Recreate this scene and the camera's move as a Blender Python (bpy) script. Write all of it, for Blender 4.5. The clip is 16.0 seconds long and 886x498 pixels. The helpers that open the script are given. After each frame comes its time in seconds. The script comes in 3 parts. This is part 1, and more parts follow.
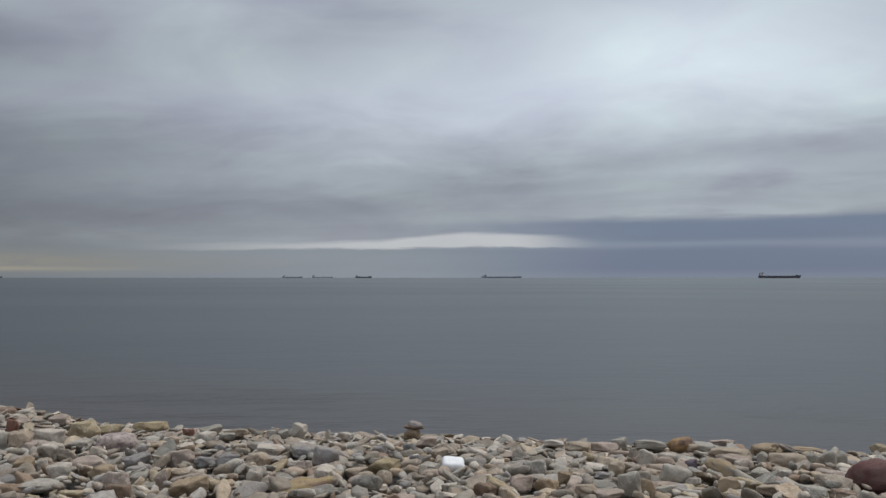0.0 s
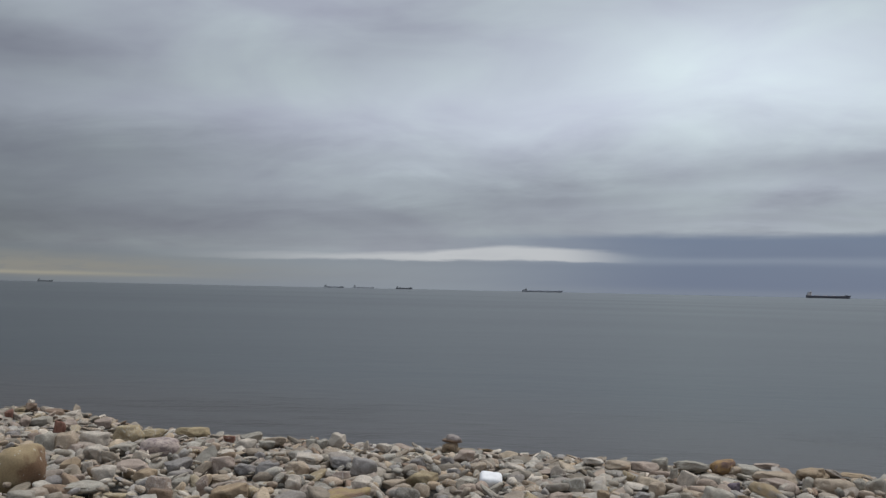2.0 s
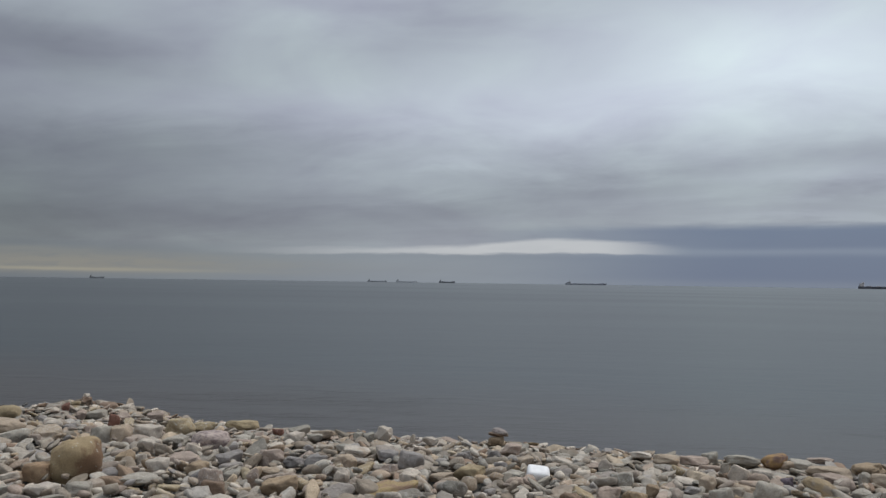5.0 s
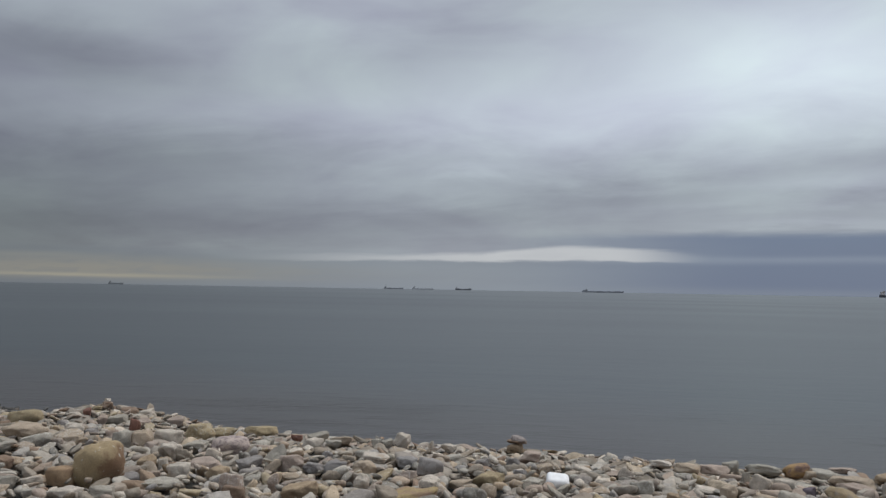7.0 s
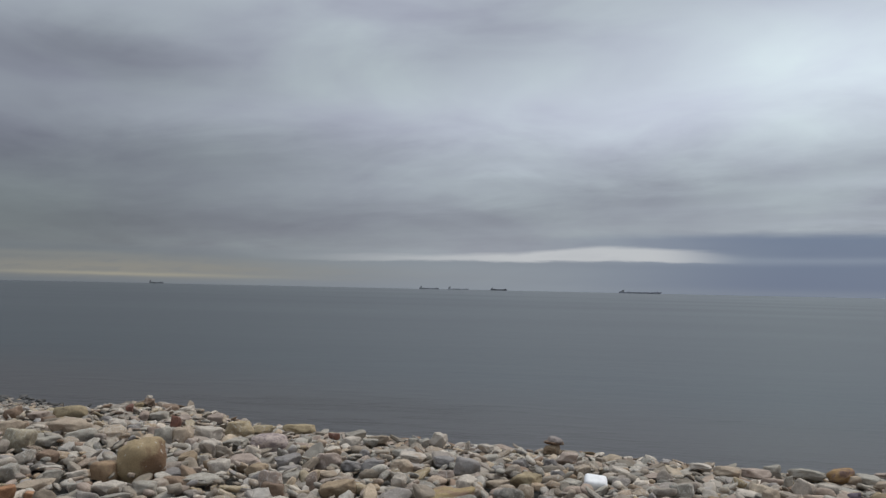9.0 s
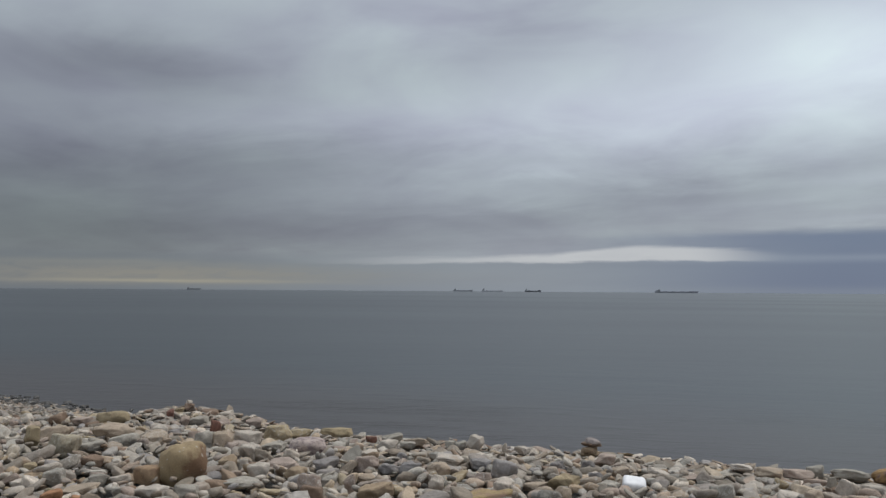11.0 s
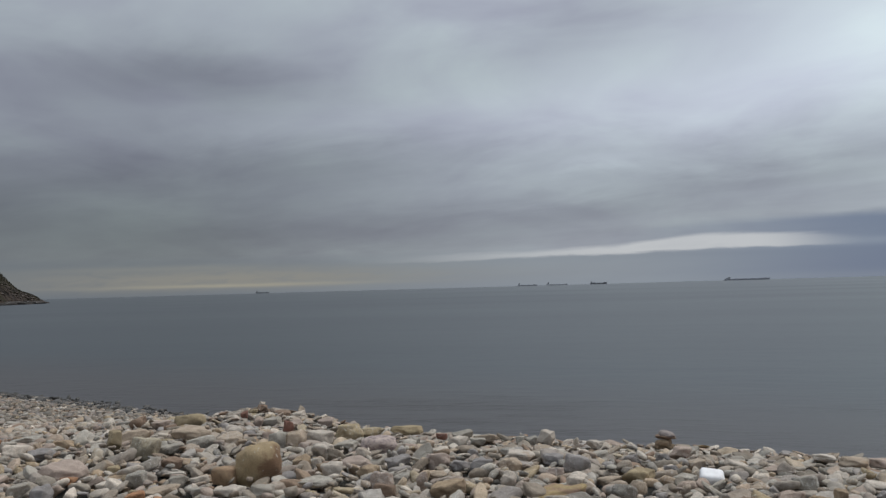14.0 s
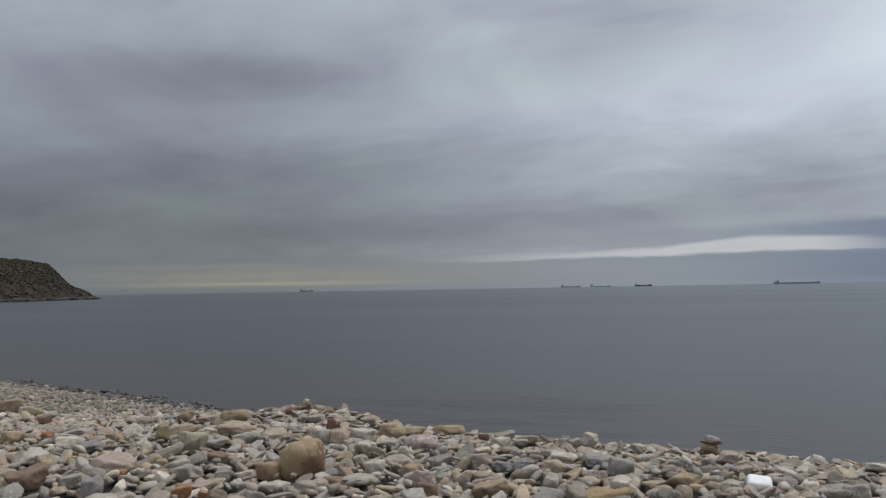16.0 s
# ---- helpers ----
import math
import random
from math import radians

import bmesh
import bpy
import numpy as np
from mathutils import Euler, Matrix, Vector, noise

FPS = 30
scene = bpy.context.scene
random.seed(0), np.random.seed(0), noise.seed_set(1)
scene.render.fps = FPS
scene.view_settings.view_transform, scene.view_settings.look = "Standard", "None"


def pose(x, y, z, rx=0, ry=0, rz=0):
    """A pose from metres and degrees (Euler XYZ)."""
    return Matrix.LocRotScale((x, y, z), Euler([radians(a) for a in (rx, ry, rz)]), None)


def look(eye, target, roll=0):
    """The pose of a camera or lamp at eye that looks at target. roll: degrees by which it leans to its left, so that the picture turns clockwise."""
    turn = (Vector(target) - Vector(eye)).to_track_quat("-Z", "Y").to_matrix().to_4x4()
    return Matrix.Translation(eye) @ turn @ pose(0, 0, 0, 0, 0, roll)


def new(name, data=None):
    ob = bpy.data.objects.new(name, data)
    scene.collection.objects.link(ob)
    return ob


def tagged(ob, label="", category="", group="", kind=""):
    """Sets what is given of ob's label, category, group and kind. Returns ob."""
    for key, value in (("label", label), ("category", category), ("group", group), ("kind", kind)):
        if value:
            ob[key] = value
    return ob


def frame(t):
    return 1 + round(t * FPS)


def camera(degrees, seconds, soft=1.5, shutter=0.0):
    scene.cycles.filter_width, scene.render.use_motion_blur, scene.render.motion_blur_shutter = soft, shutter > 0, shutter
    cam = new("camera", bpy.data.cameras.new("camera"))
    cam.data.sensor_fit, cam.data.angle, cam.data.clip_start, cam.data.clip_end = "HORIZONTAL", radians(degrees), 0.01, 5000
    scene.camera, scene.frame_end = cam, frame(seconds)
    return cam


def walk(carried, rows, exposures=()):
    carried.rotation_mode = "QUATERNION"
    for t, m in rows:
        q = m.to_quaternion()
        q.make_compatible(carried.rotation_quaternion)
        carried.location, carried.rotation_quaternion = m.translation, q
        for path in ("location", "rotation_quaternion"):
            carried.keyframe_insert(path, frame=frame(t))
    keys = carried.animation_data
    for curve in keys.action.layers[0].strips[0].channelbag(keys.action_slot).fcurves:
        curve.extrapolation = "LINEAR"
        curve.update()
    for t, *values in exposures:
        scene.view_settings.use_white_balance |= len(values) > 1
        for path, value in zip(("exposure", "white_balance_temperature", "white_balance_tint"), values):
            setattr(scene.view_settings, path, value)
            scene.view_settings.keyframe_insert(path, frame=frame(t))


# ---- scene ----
from mathutils import kdtree

cam = camera(56.9, 16.0, soft=1.4)
# seconds, x, y, z, yaw, pitch, roll: a hand-held turn to the left on the spot
ROWS = [
    (0.0, 0.000, 0.000, 2.600, -0.00, 1.99, -0.01),
    (0.5, 0.001, -0.005, 2.599, 0.58, 1.95, -0.07),
    (1.0, -0.002, 0.005, 2.598, 1.38, 2.02, -0.43),
    (1.5, -0.005, -0.002, 2.604, 2.28, 2.30, -0.75),
    (2.0, -0.006, -0.006, 2.608, 2.83, 2.83, -1.22),
    (2.5, -0.012, -0.015, 2.609, 3.64, 2.95, -1.19),
    (3.0, -0.015, -0.015, 2.613, 4.01, 2.77, -1.33),
    (3.5, -0.016, -0.007, 2.607, 4.43, 2.53, -1.39),
    (4.0, -0.020, -0.008, 2.607, 4.97, 2.31, -1.20),
    (6.5, -0.033, -0.004, 2.610, 6.67, 2.55, -0.80),
    (7.0, -0.046, -0.023, 2.605, 6.97, 2.82, -0.98),
    (7.5, -0.044, -0.018, 2.601, 7.53, 3.06, -0.89),
    (8.0, -0.051, -0.023, 2.603, 8.25, 3.11, -0.92),
    (8.5, -0.056, -0.025, 2.604, 8.88, 2.91, -1.09),
    (9.0, -0.060, -0.025, 2.601, 9.45, 2.79, -1.21),
    (11.5, -0.058, -0.043, 2.604, 12.44, 2.92, -0.05),
    (12.0, -0.057, -0.041, 2.601, 13.16, 2.75, 0.30),
    (12.5, -0.062, -0.036, 2.607, 14.22, 2.93, 0.66),
    (13.0, -0.062, -0.033, 2.606, 14.99, 3.01, 0.79),
    (13.5, -0.063, -0.034, 2.603, 15.60, 2.89, 1.09),
    (14.0, -0.068, -0.019, 2.600, 16.32, 2.72, 1.60),
    (14.5, -0.064, -0.021, 2.598, 16.97, 2.92, 1.72),
    (15.0, -0.065, -0.025, 2.601, 17.82, 3.05, 1.52),
    (15.5, -0.071, -0.029, 2.603, 18.80, 2.99, 1.60),
    (16.0, -0.075, -0.022, 2.599, 19.30, 2.80, 0.96),
]
walk(cam, [(t, pose(x, y, z, 90 + pitch, roll, yaw)) for t, x, y, z, yaw, pitch, roll in ROWS])
scene.view_settings.exposure = 0.0


# ---------------------------------------------------------------- node arithmetic
class Val:
    """A number or socket of a node tree, with arithmetic."""

    def __init__(self, tree, s):
        self.tree, self.s = tree, s

    def op(self, kind, *others, clamp=False):
        n = self.tree.nodes.new("ShaderNodeMath")
        n.operation, n.use_clamp = kind, clamp
        for i, o in enumerate((self, *others)):
            if isinstance(o, Val):
                self.tree.links.new(o.s, n.inputs[i])
            else:
                n.inputs[i].default_value = o
        return Val(self.tree, n.outputs[0])

    def __add__(self, o): return self.op("ADD", o)
    def __sub__(self, o): return self.op("SUBTRACT", o)
    def __mul__(self, o): return self.op("MULTIPLY", o)
    def __truediv__(self, o): return self.op("DIVIDE", o)
    def gauss(self, middle, width):
        d = (self - middle) / width
        return (d * d * -1.0).op("EXPONENT")
    def step(self, a, b):
        n = self.tree.nodes.new("ShaderNodeMapRange")
        n.interpolation_type = "SMOOTHSTEP"
        self.tree.links.new(self.s, n.inputs[0])
        n.inputs[1].default_value, n.inputs[2].default_value = a, b
        return Val(self.tree, n.outputs[0])


def link(tree, a, b):
    tree.links.new(a.s if isinstance(a, Val) else a, b)


def mix(tree, fac, a, b, blend="MIX"):
    n = tree.nodes.new("ShaderNodeMix")
    n.data_type, n.blend_type = "RGBA", blend
    for sock, v in ((n.inputs[0], fac), (n.inputs[6], a), (n.inputs[7], b)):
        if isinstance(v, (tuple, list)):
            sock.default_value = (*v[:3], 1)
        elif isinstance(v, (int, float)):
            sock.default_value = v
        else:
            link(tree, v, sock)
    return n.outputs[2]


def noise_of(tree, vector, scale, detail=4.0, rough=0.55, distortion=0.0):
    n = tree.nodes.new("ShaderNodeTexNoise")
    n.inputs["Scale"].default_value, n.inputs["Detail"].default_value = scale, detail
    n.inputs["Roughness"].default_value, n.inputs["Distortion"].default_value = rough, distortion
    if vector is not None:
        link(tree, vector, n.inputs["Vector"])
    return Val(tree, n.outputs[0])


def ramp(tree, fac, stops):
    n = tree.nodes.new("ShaderNodeValToRGB")
    e = n.color_ramp.elements
    for i, (p, c) in enumerate(stops):
        el = e[i] if i < 2 else e.new(p)
        el.position, el.color = p, (*c, 1)
    link(tree, fac, n.inputs[0])
    return n.outputs[0]


# ---------------------------------------------------------------- sky and sun
SUN_AZ, SUN_EL = 50.0, 60.0     # clockwise from the sea's +y, and up: behind the bright part of the cloud
world = bpy.data.worlds.new("overcast_sky")
scene.world = world
world.use_nodes = True
wt = world.node_tree
wt.nodes.clear()
out = wt.nodes.new("ShaderNodeOutputWorld")
back = wt.nodes.new("ShaderNodeBackground")
tc = wt.nodes.new("ShaderNodeTexCoord")
sep = wt.nodes.new("ShaderNodeSeparateXYZ")
link(wt, tc.outputs["Generated"], sep.inputs[0])
dx, dy, dz = (Val(wt, sep.outputs[i]) for i in range(3))
RAD = 180 / math.pi
el = dz.op("ARCSINE") * RAD                        # degrees above the horizon
az = dx.op("ARCTAN2", dy) * RAD                    # degrees to the right of +y
# cloud sheet seen in perspective: streaks close up towards the horizon
den = dz.op("MAXIMUM", 0.0) + 0.14
comb = wt.nodes.new("ShaderNodeCombineXYZ")
link(wt, (dy * 0.3 - dx * 0.95) / den * 0.72, comb.inputs[0])       # the sheet's streaks run away to the left
link(wt, (dx * 0.3 + dy * 0.95) / den * 1.0, comb.inputs[1])
sheet = comb.outputs[0]
big = noise_of(wt, sheet, 0.62, 5.0, 0.5, 0.9)
fine = noise_of(wt, sheet, 1.5, 5.0, 0.55, 0.5)
wisp = noise_of(wt, sheet, 4.2, 5.0, 0.6, 0.6)
comb2 = wt.nodes.new("ShaderNodeCombineXYZ")        # thin layers that lie along the horizon
link(wt, az * 0.035, comb2.inputs[0])
link(wt, el * 0.45, comb2.inputs[1])
layer = noise_of(wt, comb2.outputs[0], 1.0, 4.0, 0.5, 0.3)
comb3 = wt.nodes.new("ShaderNodeCombineXYZ")        # soft billows
link(wt, (az - el * 0.6) * 0.075, comb3.inputs[0])
link(wt, (el + az * 0.05) * 0.20, comb3.inputs[1])
comb3.inputs[2].default_value = 3.7
puff = noise_of(wt, comb3.outputs[0], 1.0, 4.0, 0.5, 0.5)
wob = (noise_of(wt, comb2.outputs[0], 0.9, 2.0) - 0.5) * 1.6
elw = el + wob
# thick and thin places of the cloud sheet: azimuth, elevation, half widths, slope, strength
CLOUDS = (
    (17, 15.0, 13, 4.6, 0.00, 0.30), (27, 12.0, 9, 2.6, -0.05, 0.12), (4, 11.6, 12, 2.6, 0.03, 0.15),
    (-24, 11.6, 17, 1.9, 0.03, 0.085), (-34, 14.6, 9, 1.9, -0.06, -0.10), (-9, 16.6, 9, 2.0, 0.14, -0.06),
    (-14, 19.0, 6, 2.0, 0.00, 0.03), (-42, 4.4, 15, 3.6, 0.00, -0.05), (-26, 8.3, 8, 1.2, 0.02, -0.05),
    (-6, 8.2, 4, 0.5, 0.03, 0.06), (-6, 4.9, 11, 1.5, 0.00, -0.05), (5, 6.9, 8, 0.9, 0.05, -0.06),
    (20, 6.6, 7, 0.7, 0.02, 0.07), (19, 4.7, 7, 0.4, 0.00, 0.07), (28, 8.7, 6, 0.8, 0.04, -0.06), (-7, 13.4, 12, 4.5, 0.0, 0.075))
aw = az + (big - 0.5) * 14.0
ew = el + (fine - 0.5) * 3.6 + (wisp - 0.5) * 0.7
light = (big - 0.5) * 0.16 + (fine - 0.5) * 0.16 + (wisp - 0.5) * 0.04 + (puff - 0.5) * 0.28 + 0.37 + el.step(6.0, 19.0) * 0.07
for a0, e0, wa, we, slope, amount in CLOUDS:
    da = aw - a0
    qa, qe = da / wa, (ew - e0 - da * slope) / we
    light = light + ((qa * qa + qe * qe) * -1.0).op("EXPONENT") * amount
zenith = el.step(18.0, 80.0)
light = light + zenith * 0.42
light = light * (elw.gauss(3.6, 3.0) * (az.step(-4.0, -20.0) * 0.14 + 0.08) * -1.0 + 1.0)                      # darker under-side low down
light = light * (az.step(-6.0, -38.0) * el.step(26.0, 5.0) * -0.42 + 1.0)           # heavier cloud to the left
light = light.op("MAXIMUM", 0.09)
cool = wt.nodes.new("ShaderNodeCombineColor")
tone = (big * 0.4 + fine * 0.6 + puff * 1.6 - 1.3) * 0.42 + (light - 0.42) * 0.35 + az.step(-14.0, -40.0) * el.step(11.0, 5.0) * 0.09     # violet-grey where thick, greenish where thin
link(wt, light * (tone * -0.04 + 0.918), cool.inputs[0])
link(wt, light * (tone * 0.14 + 1.01), cool.inputs[1])
link(wt, light * (tone * -0.20 + 1.14), cool.inputs[2])
col = cool.outputs[0]
low = el.step(2.7, 1.7)                                                  # hazy distance below the cloud's edge
far_tone = mix(wt, az.step(-2.0, -40.0), (0.235, 0.27, 0.315), (0.136, 0.161, 0.190))
far_tone = mix(wt, (el - (fine - 0.5) * 0.5).gauss(1.95, 0.28) * az.gauss(-3.0, 11.0) * 0.55, far_tone, (0.19, 0.22, 0.265))   # soft dark rim under the gap
col = mix(wt, low * 0.85, col, far_tone)
edge = el + (layer - 0.5) * 0.5 + (fine - 0.5) * 0.7 - az.step(4.0, -6.0) * -0.5
bank = az.step(-7.0, 15.0) * edge.step(4.3, 3.6)                       # blue-grey bank far off
blue = mix(wt, elw.gauss(2.3, 0.3) * 0.55 + (layer - 0.5) * 0.5, (0.130, 0.170, 0.262), (0.225, 0.270, 0.355))
col = mix(wt, bank * (el.gauss(0.0, 0.4) * -0.35 + 0.9), col, blue)
tilt = el - (az - 4.0) * 0.010 + wob * 0.12 + (layer - 0.5) * 0.5 + (fine - 0.5) * 0.7 + (wisp - 0.5) * 0.25
gap = tilt.step(2.0, 2.2) * (tilt - az.gauss(2.8, 6.5) * 0.62).step(2.65, 2.25)
core = az.step(-24.0, -2.0) * az.step(11.5, 4.5)
col = mix(wt, gap * core * (fine * 0.8 + layer * 0.7 + 0.12).op("MINIMUM", 0.8), col, (0.565, 0.58, 0.60))                 # the gap of light above the horizon
warm = az.gauss(-31.0, 15.0) * (el - (layer - 0.5) * 0.6).gauss(0.95, 0.72)               # pale yellow light low in the distance
col = mix(wt, warm * (wisp * 1.3 + 0.1).op("MINIMUM", 0.8), col, (0.262, 0.252, 0.222))
thread = az.gauss(-31.0, 8.0) * (el - (fine - 0.5) * 0.3).gauss(0.55, 0.13) + az.gauss(-36.0, 8.0) * (el - (fine - 0.5) * 0.4).gauss(1.75, 0.2) * 0.2
col = mix(wt, thread * (layer + 0.1), col, (0.36, 0.335, 0.265))
nish = wt.nodes.new("ShaderNodeTexSky")
nish.sky_type, nish.sun_disc = "NISHITA", False
nish.sun_elevation, nish.sun_rotation = radians(SUN_EL), radians(SUN_AZ)
thin = mix(wt, 1.0, nish.outputs[0], (0.1, 0.1, 0.1), "MULTIPLY")
col = mix(wt, 0.94, thin, col)
link(wt, col, back.inputs[0])
back.inputs[1].default_value = 1.0
link(wt, back.outputs[0], out.inputs[0])

sun = new("sun", bpy.data.lights.new("sun", "SUN"))
sun.data.energy, sun.data.angle, sun.data.color = 1.5, radians(18), (1.0, 0.96, 0.9)
sa, se = radians(SUN_AZ), radians(SUN_EL)
sun.matrix_world = look((0, 0, 60), Vector((0, 0, 60)) - Vector((math.sin(sa) * math.cos(se), math.cos(sa) * math.cos(se), math.sin(se))))


# ---------------------------------------------------------------- materials
def material(name):
    m = bpy.data.materials.new(name)
    m.use_nodes = True
    t = m.node_tree
    return m, t, t.nodes["Principled BSDF"]


def bump(t, bsdf, height, strength, distance):
    n = t.nodes.new("ShaderNodeBump")
    n.inputs["Strength"].default_value, n.inputs["Distance"].default_value = strength, distance
    link(t, height, n.inputs["Height"])
    link(t, n.outputs[0], bsdf.inputs["Normal"])


GREY, WARM, BLUE, PALE = (0.41, 0.373, 0.322), (0.445, 0.357, 0.275), (0.295, 0.272, 0.262), (0.58, 0.51, 0.44)
TAN, PINK, OCHRE, ORANGE = (0.41, 0.308, 0.21), (0.43, 0.342, 0.29), (0.42, 0.335, 0.215), (0.42, 0.225, 0.125)
MAROON, BROWN, WHITE, RED = (0.155, 0.068, 0.062), (0.275, 0.194, 0.142), (0.84, 0.83, 0.84), (0.25, 0.128, 0.097)


def stone_material(name, base=None, source="object", spread=0.28, wet=0.0, deep=0.6, gain=1.0):
    """Sea-worn stone. base: one colour; else a colour for each stone, picked by chance."""
    m, t, b = material(name)
    geo = t.nodes.new("ShaderNodeNewGeometry")
    if source == "object":
        rnd = Val(t, t.nodes.new("ShaderNodeObjectInfo").outputs["Random"])
    else:
        rnd = Val(t, geo.outputs["Random Per Island"])
    if base is None:
        stops = [(0.0, WARM), (0.14, GREY), (0.27, PALE), (0.36, WARM), (0.47, BLUE), (0.56, GREY), (0.68, PINK), (0.76, TAN), (0.83, GREY), (0.90, PALE), (0.945, OCHRE), (0.98, BROWN)]
        c = ramp(t, rnd, stops)
    else:
        c = mix(t, 0.0, base, base)
    pos = geo.outputs["Position"]
    warp = t.nodes.new("ShaderNodeVectorMath")
    warp.operation = "ADD"
    shift = t.nodes.new("ShaderNodeCombineXYZ")
    link(t, rnd * 37.0, shift.inputs[0])
    link(t, rnd * 91.0, shift.inputs[2])
    link(t, pos, warp.inputs[0])
    link(t, shift.outputs[0], warp.inputs[1])
    v = warp.outputs[0]
    blotch = noise_of(t, v, 9.0, 4.0, 0.6)
    grain = noise_of(t, v, 90.0, 4.0, 0.7)
    stain = noise_of(t, v, 22.0, 5.0, 0.65)
    c = mix(t, 0.75, c, ramp(t, blotch, [(0.3, (1 - spread,) * 3), (0.7, (1 + spread,) * 3)]), "MULTIPLY")
    c = mix(t, (rnd * 7.31).op("FRACT") * 0.5, c, ramp(t, stain, [(0.35, (0.66, 0.60, 0.53)), (0.6, (1.1, 1.08, 1.06))]), "MULTIPLY")
    c = mix(t, 0.65, c, ramp(t, grain, [(0.3, (0.74, 0.74, 0.75)), (0.68, (1.2, 1.19, 1.17))]), "MULTIPLY")
    c = mix(t, 1.0, c, ramp(t, (rnd * 3.77).op("FRACT"), [(0.0, (deep * gain,) * 3), (1.0, ((1.86 - deep) * gain,) * 3)]), "MULTIPLY")
    vein = noise_of(t, v, 13.0, 2.0, 0.5, 1.6)
    c = mix(t, vein.gauss(0.5, 0.012) * (rnd * 5.17).op("FRACT").step(0.55, 0.9) * 0.55, c, (0.70, 0.68, 0.64))
    rust = noise_of(t, v, 6.0, 3.0, 0.6)
    c = mix(t, rust.step(0.58, 0.74) * (rnd * 11.3).op("FRACT").step(0.5, 1.0) * 0.5, c, (0.36, 0.235, 0.14))
    link(t, c, b.inputs["Base Color"])
    b.inputs["Roughness"].default_value = 0.82 - 0.5 * wet
    b.inputs["Specular IOR Level"].default_value = 0.3 + 0.3 * wet
    bump(t, b, blotch * 0.8 + stain * 0.9 + grain * 0.3, 0.75, 0.024)
    return m


M_MIXED = stone_material("mixed_stone")
M_LOOSE = stone_material("loose_stone", None, "island")
M_SHINGLE = stone_material("shingle_stone", None, "island", 0.15, deep=0.4, gain=0.74)
M_STONE = {}


def stone_mat(base):
    if base not in M_STONE:
        M_STONE[base] = stone_material("stone_colour", base, deep=0.84)
    return M_STONE[base]


def make_ground_material():
    m, t, b = material("shaded_wet_gravel")
    geo = t.nodes.new("ShaderNodeNewGeometry")
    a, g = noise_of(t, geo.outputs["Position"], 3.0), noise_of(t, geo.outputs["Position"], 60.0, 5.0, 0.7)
    # base darkened so the gaps between stones look deep in shade
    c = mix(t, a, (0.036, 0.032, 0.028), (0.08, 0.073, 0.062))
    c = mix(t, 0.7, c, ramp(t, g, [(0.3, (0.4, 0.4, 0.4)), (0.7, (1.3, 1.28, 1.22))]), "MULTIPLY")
    link(t, c, b.inputs["Base Color"])
    b.inputs["Roughness"].default_value = 0.8
    bump(t, b, g, 0.8, 0.03)
    return m


def make_sea_material():
    m, t, b = material("sea_water")
    geo = t.nodes.new("ShaderNodeNewGeometry")
    mp = t.nodes.new("ShaderNodeMapping")
    mp.inputs["Rotation"].default_value = (0, 0, radians(16))
    mp.inputs["Scale"].default_value = (0.45, 1.0, 1.0)
    link(t, geo.outputs["Position"], mp.inputs[0])
    ripple = noise_of(t, mp.outputs[0], 2.2, 5.0, 0.6, 0.6)
    swell = noise_of(t, mp.outputs[0], 0.35, 3.0, 0.5)
    patch = noise_of(t, mp.outputs[0], 0.02, 3.0, 0.5)
    patch2 = noise_of(t, mp.outputs[0], 0.22, 3.0, 0.6)
    c = mix(t, patch, (0.022, 0.030, 0.034), (0.034, 0.043, 0.047))
    sp = t.nodes.new("ShaderNodeSeparateXYZ")
    link(t, geo.outputs["Position"], sp.inputs[0])
    off = Val(t, sp.outputs[1]) + Val(t, sp.outputs[0]) * 0.34 + patch * 4.0
    c = mix(t, off.step(26.0, 15.0) * 0.85, c, (0.044, 0.037, 0.034))      # the stony bed shows where it is shallow
    link(t, c, b.inputs["Base Color"])
    b.inputs["IOR"].default_value = 1.33
    calm = off.step(700.0, 50.0)                                              # far ripples run together into a dull sheen
    link(t, patch * 0.14 + calm * 0.03 + 0.23, b.inputs["Roughness"])
    near = off.step(23.0, 16.0) * patch2.step(0.50, 0.66)
    chop = noise_of(t, mp.outputs[0], 8.0, 3.0, 0.6, 0.4)
    bump(t, b, chop * near * 0.9 + ripple * (near * 1.7 + off.step(18.0, 15.0) * 0.5 + calm * 0.27 + 0.03) + swell * (calm * 0.6 + 0.1), 0.34, 0.14)
    return m


def paint(name, base, rough=0.6):
    m, t, b = material(name)
    tcn = t.nodes.new("ShaderNodeTexCoord")
    n = noise_of(t, tcn.outputs["Object"], 0.12, 5.0, 0.65)
    c = mix(t, 0.8, base, ramp(t, n, [(0.3, (0.7, 0.68, 0.66)), (0.7, (1.15, 1.15, 1.15))]), "MULTIPLY")
    link(t, c, b.inputs["Base Color"])
    b.inputs["Roughness"].default_value = rough
    return m


